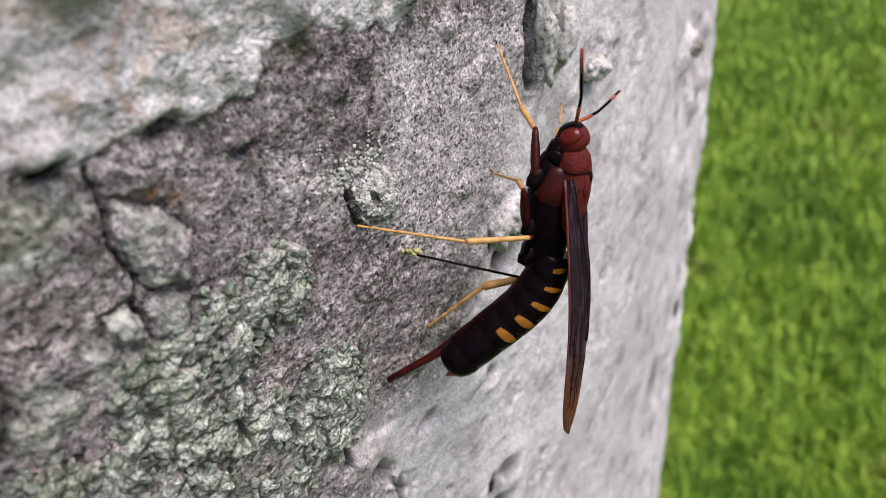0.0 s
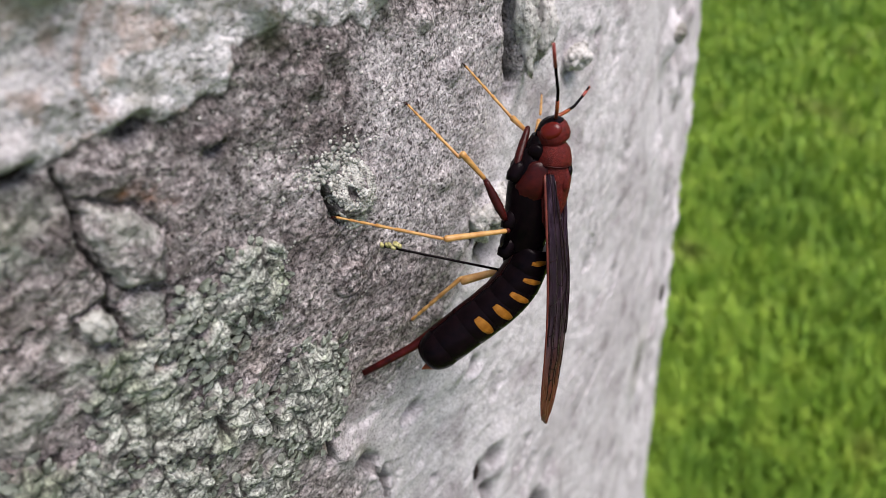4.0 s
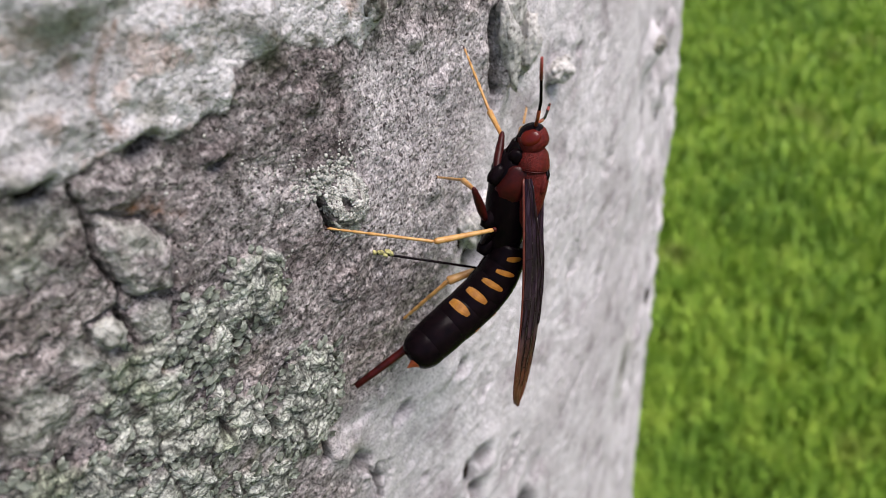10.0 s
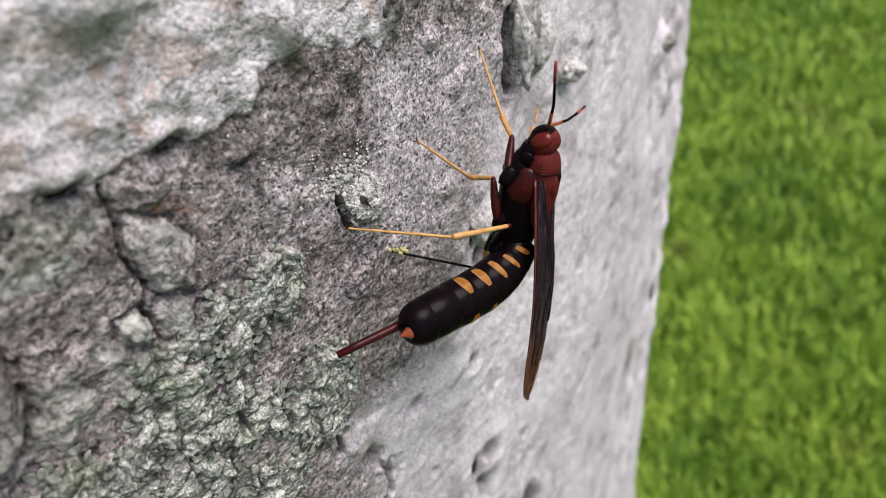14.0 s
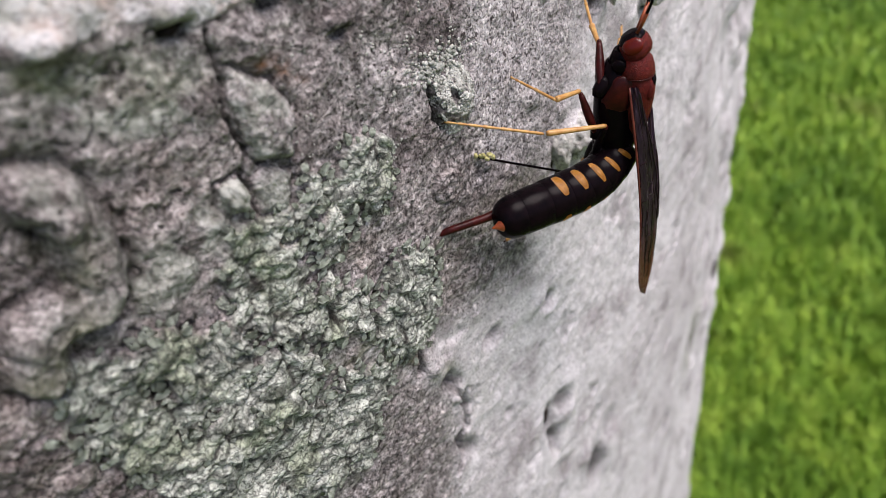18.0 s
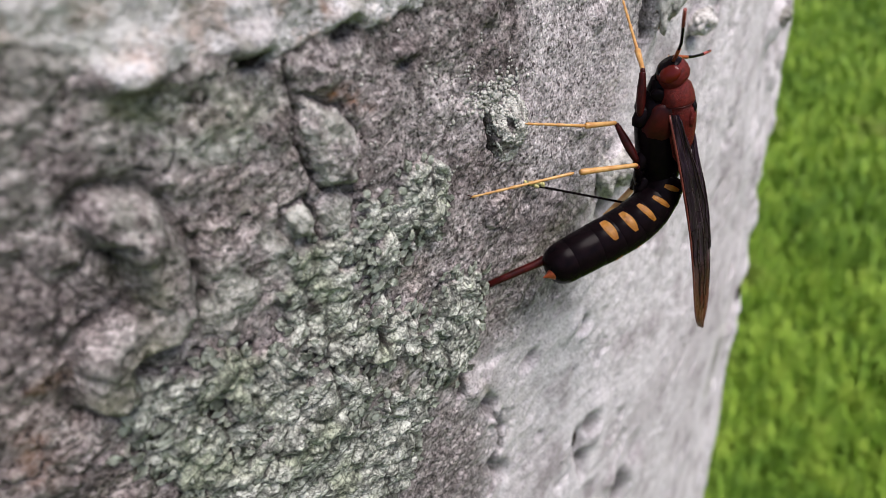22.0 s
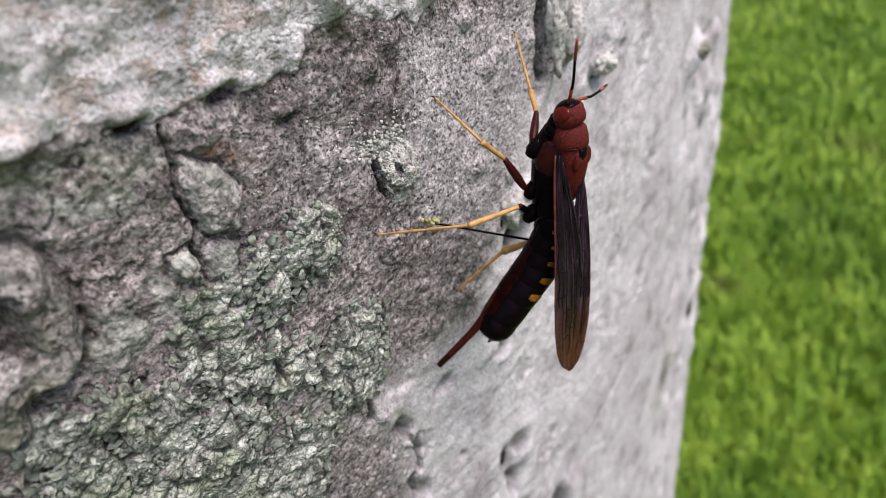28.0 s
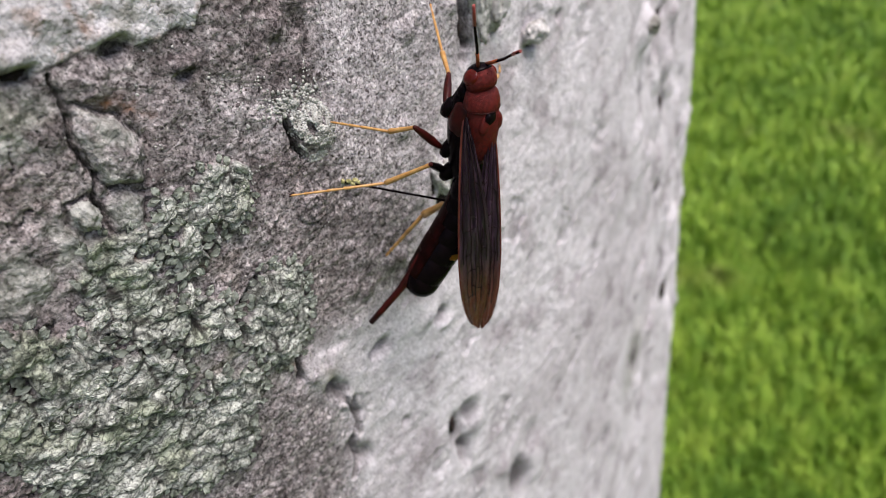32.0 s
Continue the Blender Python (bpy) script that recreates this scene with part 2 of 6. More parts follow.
    leafy = mixed(n, l, 0.7, leafy, grey_ramp(chance(lobe_cell), (0.0, 0.72), (0.6, 1.0), (1.0, 1.15)), "MULTIPLY")
    leafy = mixed(n, l, 0.72, leafy, split, "MULTIPLY")
    leafy = mixed(n, l, 0.75, leafy, gap, "MULTIPLY")
    leafy = mixed(n, l, 0.45, leafy, bead, "MULTIPLY")
    leafy = mixed(n, l, 0.65, leafy, speck, "MULTIPLY")
    leafy = mixed(n, l, 0.7, leafy, ramp(n, l, big, [(0.38, (0.60, 0.65, 0.50)), (0.46, (1, 1, 1))]), "MULTIPLY")
    col = mixed(n, l, attr(n, "lichen"), col, leafy)
    # near-black: shade painted into the recesses, plus scattered dark specks
    col = mixed(n, l, attr(n, "shade_and_specks"), col, (0.022, 0.018, 0.017))
    l.new(col, b.inputs["Base Color"])
    # fine relief
    dome = ramp(n, l, lobes.outputs["Distance"], [(0.0, (0, 0, 0)), (0.12, (0.7, 0.7, 0.7)), (0.4, (1, 1, 1))])
    height = maths(n, l, "ADD", maths(n, l, "MULTIPLY", grain, 0.25), maths(n, l, "ADD", maths(n, l, "MULTIPLY", fine, 0.6), maths(n, l, "MULTIPLY", mid, 0.8)))
    height = maths(n, l, "SUBTRACT", height, maths(n, l, "MULTIPLY", maths(n, l, "POWER", beads.outputs["Distance"], 2.0), 0.6))
    height = maths(n, l, "SUBTRACT", height, maths(n, l, "MULTIPLY", hole, 0.3))
    calm = maths(n, l, "SUBTRACT", 1.0, maths(n, l, "MULTIPLY", attr(n, "white"), 0.82))
    height = maths(n, l, "MULTIPLY", height, calm)
    height = maths(n, l, "ADD", height, maths(n, l, "MULTIPLY", maths(n, l, "MULTIPLY", dome, attr(n, "lichen")), 0.4))
    bumped(n, l, b, height, 0.6, 0.00045)
    return m


def mottled(name, stops, scale, rough=0.6, bump=0.3, depth=0.0002, detail=4, spec=None):
    m, n, l, b = material(name, rough)
    if spec is not None:
        b.inputs["Specular IOR Level"].default_value = spec
    co = coords(n)
    f = noise_tex(n, l, co, scale, detail)
    l.new(ramp(n, l, f, stops), b.inputs["Base Color"])
    if bump:
        bumped(n, l, b, noise_tex(n, l, co, scale * 3, 3), bump, depth)
    return m


BARK = bark_material()
LICHEN_PALE = mottled("pale_lichen", [(0.36, (0.17, 0.17, 0.15)), (0.5, (0.38, 0.385, 0.35)), (0.64, (0.56, 0.565, 0.525))], 1600, 0.9, 0.5, 0.0002, spec=0.2)
LOBE = mottled("lichen_lobe", [(0.34, (0.28, 0.31, 0.25)), (0.5, (0.42, 0.455, 0.39)), (0.66, (0.56, 0.60, 0.53))], 1500, 0.85, 0.4, 0.0002, spec=0.2)
KNOB = mottled("weathered_knob", [(0.36, (0.06, 0.052, 0.045)), (0.48, (0.21, 0.20, 0.175)), (0.64, (0.42, 0.41, 0.375))], 1100, 0.9, 0.8, 0.0003, 5, spec=0.2)
RED_CHITIN = mottled("brick_red_chitin", [(0.36, (0.055, 0.005, 0.004)), (0.64, (0.125, 0.013, 0.010))], 3600, 0.45, 0.9, 0.00012, spec=0.16)
EYE_RED = mottled("red_eye", [(0.3, (0.060, 0.004, 0.003)), (0.7, (0.14, 0.012, 0.006))], 300, 0.22, 0.0, spec=0.25)
CORNUS = mottled("tail_spike_chitin", [(0.3, (0.10, 0.016, 0.008)), (0.7, (0.42, 0.09, 0.02))], 500, 0.4, 0.2, 0.00005)
FRASS = mottled("frass", [(0.3, (0.22, 0.20, 0.06)), (0.7, (0.55, 0.52, 0.24))], 1500, 0.9, 0.4, 0.0001)
DARK_CHITIN = mottled("black_brown_chitin", [(0.3, (0.002, 0.0015, 0.002)), (0.7, (0.006, 0.003, 0.004))], 900, 0.24, 0.15, 0.00002, spec=0.045)
ANTENNA_RED = mottled("antenna_red", [(0.3, (0.16, 0.02, 0.015)), (0.7, (0.30, 0.05, 0.035))], 900, 0.5, 0.0)
MAROON = mottled("maroon_chitin", [(0.3, (0.014, 0.002, 0.002)), (0.7, (0.055, 0.006, 0.005))], 900, 0.35, 0.4, 0.00005, spec=0.16)
BELLY = mottled("belly_chitin", [(0.3, (0.007, 0.001, 0.001)), (0.7, (0.028, 0.003, 0.003))], 900, 0.35, 0.0, spec=0.15)
AMBER = mottled("amber_mark", [(0.34, (0.34, 0.12, 0.010)), (0.66, (0.58, 0.26, 0.028))], 900, 0.45, 0.2, 0.00004)
PLATE = mottled("lichened_plate", [(0.36, (0.10, 0.098, 0.083)), (0.45, (0.27, 0.273, 0.242)), (0.62, (0.46, 0.465, 0.425))], 900, 0.92, 0.9, 0.0004, 6, spec=0.2)
SHRED = mottled("weathered_bark", [(0.36, (0.16, 0.152, 0.14)), (0.45, (0.40, 0.395, 0.37)), (0.64, (0.64, 0.63, 0.60))], 1400, 0.92, 0.8, 0.0003, 6, spec=0.2)
# near-black of the lumps that stand for shade in the hollows
PIT = mottled("pit_shade", [(0.34, (0.010, 0.008, 0.008)), (0.66, (0.055, 0.042, 0.038))], 600, 0.95, 0.6, 0.0003, spec=0.05)
YELLOW = mottled("amber_yellow_chitin", [(0.34, (0.34, 0.145, 0.032)), (0.66, (0.55, 0.335, 0.115))], 700, 0.4, 0.3, 0.00005)
VEIN = mottled("wing_vein", [(0.3, (0.006, 0.003, 0.005)), (0.7, (0.022, 0.008, 0.010))], 900, 0.45, 0.0, spec=0.2)
EDGE_VEIN = mottled("wing_edge_vein", [(0.3, (0.06, 0.012, 0.010)), (0.7, (0.17, 0.040, 0.026))], 900, 0.4, 0.0, spec=0.3)


def wing_material():
    m, n, l, b = material("smoky_wing_membrane", 0.3)
    co = coords(n)
    grain = n.new("ShaderNodeMapping")
    grain.inputs["Scale"].default_value = (1, 0.12, 1)
    l.new(co, grain.inputs["Vector"])
    f = noise_tex(n, l, grain.outputs[0], 1600, 3)
    sep = n.new("ShaderNodeSeparateXYZ")
    l.new(co, sep.inputs[0])
    tip = maths(n, l, "MULTIPLY", maths(n, l, "SUBTRACT", sep.outputs[1], 0.0160), 160.0)
    clamp = n.new("ShaderNodeClamp")
    l.new(tip, clamp.inputs[0])
    col = ramp(n, l, f, [(0.35, (0.024, 0.011, 0.022)), (0.50, (0.050, 0.024, 0.046)), (0.66, (0.115, 0.066, 0.100))])
    l.new(mixed(n, l, clamp.outputs[0], col, mixed(n, l, f, (0.09, 0.022, 0.014), (0.30, 0.092, 0.058))), b.inputs["Base Color"])
    b.inputs["Transmission Weight"].default_value = 0.15
    stretch = n.new("ShaderNodeMapping")
    stretch.inputs["Scale"].default_value = (1, 0.25, 1)
    l.new(co, stretch.inputs["Vector"])
    bumped(n, l, b, noise_tex(n, l, stretch.outputs[0], 1500, 3), 0.9, 0.0005)
    return m


WING = wing_material()


def grass_material():
    m, n, l, b = material("grass_blade", 0.55)
    tufts = n.new("ShaderNodeMapping")
    tufts.inputs["Scale"].default_value = (1, 1, 0.05)
    l.new(coords(n), tufts.inputs["Vector"])
    near, wide = noise_tex(n, l, tufts.outputs[0], 17, 2), noise_tex(n, l, tufts.outputs[0], 2.6, 3)
    green = ramp(n, l, near, [(0.36, (0.18, 0.325, 0.032)), (0.50, (0.258, 0.42, 0.048)), (0.64, (0.355, 0.51, 0.068))])
    green = mixed(n, l, 0.9, green, ramp(n, l, wide, [(0.36, (0.60, 0.70, 0.65)), (0.50, (1, 1, 1)), (0.64, (1.0, 1.0, 1.0))]), "MULTIPLY")
    dry = ramp(n, l, wide, [(0.60, (0, 0, 0)), (0.70, (0.6, 0.6, 0.6))])
    l.new(mixed(n, l, dry, green, (0.30, 0.27, 0.09)), b.inputs["Base Color"])
    return m


GRASS = grass_material()
SOIL = mottled("mown_turf", [(0.34, (0.035, 0.065, 0.007)), (0.5, (0.06, 0.115, 0.012)), (0.64, (0.10, 0.15, 0.02)), (0.72, (0.16, 0.14, 0.06))], 4.0, 0.95, 0.5, 0.02, 8)

# ---- tree trunk: a column on AXIS with RADIUS, its bark laid out as u (round it, mm) and v (up, mm) from the drilling point ----
AXIS, RADIUS, TURN0, FOOT = (-0.31691, 0.37116), 0.44715, 0.77465, 1.11171


def lift(u, v, h):
    """World places of bark coordinates in mm."""
    a = TURN0 + np.asarray(u) * 0.001 / RADIUS
    r = RADIUS + np.asarray(h) * 0.001
    return np.stack([AXIS[0] + r * np.sin(a), AXIS[1] - r * np.cos(a), FOOT + np.asarray(v) * 0.001 + 0 * r], -1)


def bark_frame(u, v, h=0.0, turn=0.0):
    """The pose of a thing on the bark: x along u, y up the trunk, z outwards."""
    a = TURN0 + u * 0.001 / RADIUS
    x, y, z = Vector((math.cos(a), math.sin(a), 0)), Vector((0, 0, 1)), Vector((math.sin(a), -math.cos(a), 0))
    m = Matrix((x, y, z)).transposed().to_4x4()
    return Matrix.Translation(Vector(lift(u, v, h))) @ m @ pose(0, 0, 0, 0, 0, turn)


def hump(u, v, u0, v0, ru, rv, turn=0.0, sharp=2.0):
    c, s = math.cos(radians(turn)), math.sin(radians(turn))
    a, b = ((u - u0) * c + (v - v0) * s) / ru, (-(u - u0) * s + (v - v0) * c) / rv
    return np.exp(-((a * a + b * b) ** (sharp / 2)))


def along(u, v, points):
    """Distance to a broken line."""
    best = np.full_like(u, 1e9)
    for (a, b), (c, d) in zip(points, points[1:]):
        t = np.clip(((u - a) * (c - a) + (v - b) * (d - b)) / ((c - a) ** 2 + (d - b) ** 2), 0, 1)
        best = np.minimum(best, np.hypot(u - a - t * (c - a), v - b - t * (d - b)))
    return best


def inside(u, v, points):
    """Distance in mm to the border of a closed outline, positive within it; far off it stays at -6."""
    a = np.array(points, float)
    out = np.full(u.shape, -6.0)
    near = (u > a[:, 0].min() - 6) & (u < a[:, 0].max() + 6) & (v > a[:, 1].min() - 6) & (v < a[:, 1].max() + 6)
    x, y = u[near], v[near]
    d, odd = np.full(x.shape, 6.0), np.zeros(x.shape, bool)
    for (x0, y0), (x1, y1) in zip(a, np.roll(a, -1, 0)):
        t = np.clip(((x - x0) * (x1 - x0) + (y - y0) * (y1 - y0)) / ((x1 - x0) ** 2 + (y1 - y0) ** 2), 0, 1)
        d = np.minimum(d, np.hypot(x - x0 - t * (x1 - x0), y - y0 - t * (y1 - y0)))
        if y0 != y1:
            odd ^= ((y0 > y) != (y1 > y)) & (x < (x1 - x0) * (y - y0) / (y1 - y0) + x0)
    out[near] = np.where(odd, d, -d)
    return out


# outlines of the patches on the bark, in mm
LEAFY = (((-15.1, 9.3), (-12.6, 9.2), (-10.3, 7.4), (-10.6, 4.4), (-11.9, 2.6), (-14.4, 1.8), (-17.8, 1.5), (-19.5, -1.1), (-17.7, -3.2), (-17.2, -10.0), (-19.9, -8.4), (-26.2, -3.1), (-29.0, 0.5), (-27.4, 5.7), (-26.2, 7.3), (-23.8, 7.4), (-19.7, 7.7), (-18.6, 9.0), (-16.5, 7.1)),
         ((-8.4, -5.4), (-11.9, -3.2), (-14.3, -5.2), (-17.5, -9.8), (-16.2, -14.5), (-13.7, -17.8), (-11.2, -15.4), (-9.0, -10.2)),
         ((-33.0, 2.4), (-31.3, 0.5), (-30.2, -2.0), (-26.4, -3.6), (-23.4, -6.8), (-24.0, -9.5), (-26.7, -9.2), (-24.2, -12.8), (-22.3, -11.2), (-16.9, -14.6), (-19.3, -17.9), (-22.3, -24.7), (-29.0, -22.7), (-39.0, -9.6)),
         ((-39.7, 5.4), (-34.9, 3.5), (-33.4, 4.0), (-28.2, -0.2), (-29.6, -4.3), (-24.8, -11.9), (-24.9, -17.0), (-28.6, -20.3), (-35.7, -18.9), (-39.7, -8.4), (-40.2, -4.1), (-41.9, 0.5)))
BARE = ((-18.0, 1.2), (-13.5, -0.2), (-15.2, -4.8), (-16.7, -6.5), (-17.9, -2.9))
ROSY = ((3.4, 19.7), (15.2, 17.5), (24.6, 16.4), (36.0, 13.0), (33.9, 0.8), (22.2, 5.7), (18.5, -5.0), (11.9, -8.9), (1.5, 0.6), (0.0, 5.7), (0.4, 11.2), (-0.1, 13.8))
PLASTER = ((150, 60), (60, 60), (33, 18), (31, 4), (22.2, 5.7), (18.5, -5.0), (12.4, -9.2), (7.7, -18.9), (4.3, -21.2), (-3.9, -19.1), (-9.4, -17.1), (-11.9, -19.6), (-8.7, -28.1), (-8.6, -38.9), (-20, -70), (-60, -150), (-60, -1200), (1000, -1200), (1000, 60))
DUSKY = (((-12.6, 21.5), (-8.6, 21.4), (-7.6, 23.8), (-2.6, 23.9), (1.2, 21.2), (4.6, 19.3), (0.2, 13.7), (-3.5, 11.8), (-6.7, 16.6), (-12.3, 16.4), (-14.1, 19.2)),
         ((-18.2, 13.8), (-14.2, 12.0), (-16.4, 8.0), (-19.5, 9.9)), ((-9.6, 9.2), (-4.7, 6.8), (-4.5, 3.4), (-5.7, 2.1), (-10.6, 5.1)),
         ((14.4, 17.8), (20.2, 15.3), (17.8, 9.6), (12.6, 8.4), (5.9, 14.3), (9.4, 15.3)))
PLATES = (((-21.9, 18.4), (-19.2, 16.4), (-18.2, 13.5), (-19.4, 10.7), (-22.2, 11.5), (-22.8, 13.9), (-22.9, 16.5)), ((-22.0, 11.0), (-19.9, 9.6), (-20.9, 6.6), (-23.3, 7.7), (-23.0, 10.2)), ((-25.5, 11.3), (-24.0, 11.2), (-24.0, 9.3), (-25.3, 8.7), (-25.9, 10.0)))
RIDGE = ((-36.1, 16.8), (-34.9, 15.8), (-34.7, 12.7), (-35.0, 9.5), (-36.1, 8.3), (-37.8, 8.7), (-40.1, 8.5), (-40.9, 6.0))


def lichen_mask(u, v):
    wu, wv = u + 1.5 * fbm(u / 2.4, v / 2.4, 4, 50), v + 1.5 * fbm(u / 2.4, v / 2.4, 4, 60)
    d = inside(wu, wv, LEAFY[0])
    for patch in LEAFY[1:]:
        d = np.maximum(d, inside(wu, wv, patch))
    d = np.minimum(d, -inside(wu, wv, BARE))
    d = np.minimum(d, 6.0 * (0.40 - fbm(u / 4.5, v / 4.5, 3, 55)))
    return smooth(-0.12, 0.3, d)


def lichen_split(u, v):
    """Distance from the cracks between the lumps of the lichen."""
    f1, f2, _ = cells((u + 1.1 * fbm(u / 2, v / 2, 3, 321)) / 3.0, (v + 1.1 * fbm(u / 2, v / 2, 3, 331)) / 2.7, 325)
    return f2 - f1


def bark_fields(u, v):
    """Height in mm and the colour masks of the bark."""
    wu, wv = u + 2.2 * fbm(u / 5, v / 5, 4, 3), v + 2.2 * fbm(u / 5, v / 5, 4, 4)
    white = smooth(-4.5, 2.8, inside(wu, wv, PLASTER) + 1.6 * fbm(u / 1.3, v / 1.3, 3, 1))
    line = np.interp(u + 0.8 * fbm(u / 2, v / 2, 3, 5), [-60, -38, -33.6, -32.3, -30, -25.3, -23.4, -20.8, -17.9, -14.8, -9.7, -8.9, -8.4, -3.5, 0, 2.7, 3.7, 6, 10.5, 30], [29, 28, 25.6, 23.2, 23.6, 23.2, 21.8, 21.4, 21.8, 20.9, 20.9, 22.3, 23.6, 23.5, 21.6, 21.6, 19.4, 21.4, 24, 34])
    above = v + 0.8 * fbm(u / 2, v / 2, 3, 6) - line
    crust = smooth(-0.12, 0.25, above) * (1 - white)
    pink = 0.92 * smooth(-1.8, 1.8, inside(wu, wv, ROSY)) * (1 - crust)
    pink = np.maximum(pink, 0.45 * hump(wu, wv, -8.5, 11.5, 5, 2.6, -20, 3))
    even = 1 - np.maximum(np.maximum(0.8 * white, 0.25 * crust), 0.45 * pink)
    h = 0.9 * fbm(u / 26, v / 20, 1, 11) + even * (0.45 * fbm(u / 11, v / 9, 2, 12) + 0.46 * fbm(u / 3.0, v / 2.5, 3, 21) + 0.10 * fbm(u / 0.9, v / 0.8, 3, 31))
    dark = np.zeros_like(u)
    for patch, k in zip(DUSKY, (0.85, 0.7, 0.8, 0.55)):
        dark = np.maximum(dark, k * smooth(-1.2, 1.2, inside(wu, wv, patch)))
    dark = np.maximum(dark, 0.75 * smooth(-26, -34, wu)) * smooth(-0.45, 0.15, fbm(u / 1.6, v / 1.6, 4, 41) + 0.12) * (1 - 0.9 * crust)
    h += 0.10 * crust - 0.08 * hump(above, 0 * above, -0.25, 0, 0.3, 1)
    # painted shade, broken up, along the step under the crust
    shade_and_specks = 0.7 * hump(above, 0 * above, -0.05, 0, 0.16, 1) * smooth(0.0, 0.12, fbm(u / 2.4, v / 2.4, 3, 7)) * (1 - white) * smooth(12, 8, u)
    moss = 0.35 * hump(wu, wv, -27.5, 20.5, 3.4, 2.0, -10, 4) + 0.85 * hump(wu, wv, -32.3, 21.9, 2.0, 1.1, -10, 4) + 0.8 * hump(wu, wv, 17.4, -12.6, 2.6, 2.4, 0, 4) + 0.6 * hump(wu, wv, -40.5, 5.6, 2.2, 1.2) + 0.7 * hump(wu, wv, -36, 12.5, 1.4, 2.6) + 0.6 * hump(wu, wv, -37.5, 7.6, 2.4, 1.0) \
        + 0.4 * hump(wu, wv, 88, -112, 9, 12, 0, 4) + 0.6 * hump(wu, wv, -9.5, -23.4, 1.6, 1.4) + 0.6 * hump(wu, wv, -5.6, 22.6, 1.5, 0.9) + 0.7 * hump(wu, wv, -25.4, -8.0, 3.4, 0.9, -35, 4) + 0.6 * hump(wu, wv, -19.4, -9.6, 1.8, 0.8) + 0.5 * hump(wu, wv, -12.8, -15.5, 1.6, 2.2) + 0.4 * hump(wu, wv, -19.5, 30, 2.6, 1.2)
    moss = np.clip(moss * (0.75 + 0.9 * fbm(u / 1.5, v / 1.5, 3, 71)), 0, 1)
    rust = np.clip(0.5 * hump(wu, wv, -46.2, 4.0, 1.2, 1.6) + 0.5 * hump(wu, wv, -43.6, 8, 0.9, 0.7) + 0.8 * hump(wu, wv, -20.5, 18.6, 0.8, 0.6) + 0.8 * hump(wu, wv, -18.3, 17.0, 0.6, 1.6, 25) + 0.9 * hump(u, v, 6.2, 23.6, 1.0, 0.8) + hump(u, v, -23.2, 5.1, 0.5, 0.6) + 0.6 * hump(wu, wv, -12.6, -17.3, 0.9, 0.8)
                   + 0.6 * smooth(0.5, 0.1, along(u + fbm(u / 2, v / 2, 3, 8), v + fbm(u / 2, v / 2, 3, 9), ((-15.8, 29.5), (-17.6, 27.2), (-18.6, 25.2), (-18.0, 23.4)))), 0, 1)
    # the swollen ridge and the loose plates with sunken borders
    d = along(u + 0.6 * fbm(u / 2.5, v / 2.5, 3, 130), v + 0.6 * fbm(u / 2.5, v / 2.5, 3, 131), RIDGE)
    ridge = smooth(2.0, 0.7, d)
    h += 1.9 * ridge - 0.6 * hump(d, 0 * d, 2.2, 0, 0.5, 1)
    # painted shade in the trough round the ridge
    shade_and_specks += 0.7 * hump(d, 0 * d, 2.15, 0, 0.35, 1) * smooth(-0.25, 0.15, fbm(u / 3, v / 3, 2, 132))
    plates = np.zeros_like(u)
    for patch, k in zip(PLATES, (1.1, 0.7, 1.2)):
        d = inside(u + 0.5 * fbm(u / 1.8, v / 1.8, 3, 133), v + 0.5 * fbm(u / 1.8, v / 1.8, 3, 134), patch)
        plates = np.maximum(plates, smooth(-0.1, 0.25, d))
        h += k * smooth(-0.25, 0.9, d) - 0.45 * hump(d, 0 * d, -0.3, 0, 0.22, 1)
        # shade along the sunken border of each plate, as colour
        shade_and_specks += 0.85 * hump(d, 0 * d, -0.25, 0, 0.13, 1) * smooth(-0.25, 0.12, fbm(u / 2.5, v / 2.5, 2, 135))
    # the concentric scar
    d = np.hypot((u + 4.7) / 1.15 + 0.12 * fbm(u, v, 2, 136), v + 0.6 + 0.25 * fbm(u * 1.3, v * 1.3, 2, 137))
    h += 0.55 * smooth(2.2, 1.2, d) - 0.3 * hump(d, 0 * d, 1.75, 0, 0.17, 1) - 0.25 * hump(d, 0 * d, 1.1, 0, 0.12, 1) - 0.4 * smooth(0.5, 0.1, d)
    # the scar's grooves get their shade painted in
    shade_and_specks += 0.55 * hump(d, 0 * d, 1.75, 0, 0.12, 1) + 0.4 * hump(d, 0 * d, 1.1, 0, 0.09, 1) + 0.3 * hump(d, 0 * d, 2.3, 0, 0.10, 1)
    scar = smooth(2.4, 1.4, d)
    # creviced, knobbly bark away from the smooth side
    left = smooth(-14, -28, u)
    h += left * even * (0.35 * fbm(u / 1.8, v / 1.6, 3, 140) + 0.3 * (0.5 - cells(u / 2.6, v / 2.3, 141)[0]))
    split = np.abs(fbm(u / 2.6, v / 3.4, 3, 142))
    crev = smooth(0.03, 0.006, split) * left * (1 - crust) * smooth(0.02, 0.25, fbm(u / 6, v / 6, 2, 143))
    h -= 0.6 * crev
    # the crevices are also coloured dark, as shade within them
    shade_and_specks += 0.55 * crev
    # small pits and warts
    f1, f2, val = cells(u / 1.6, v / 1.5, 81)
    h -= 0.30 * dark * smooth(0.30, 0.05, f1) * (val > 0.45)
    shade_and_specks += 0.6 * smooth(0.20, 0.08, f1) * (val > 0.66) * (0.2 + 0.8 * dark) * even
    h += 0.24 * even * smooth(0.35, 0.05, f1) * (val < 0.25)
    f1, f2, val = cells(u / 0.8, v / 0.75, 86)
    h += 0.10 * even * (0.5 - f1)
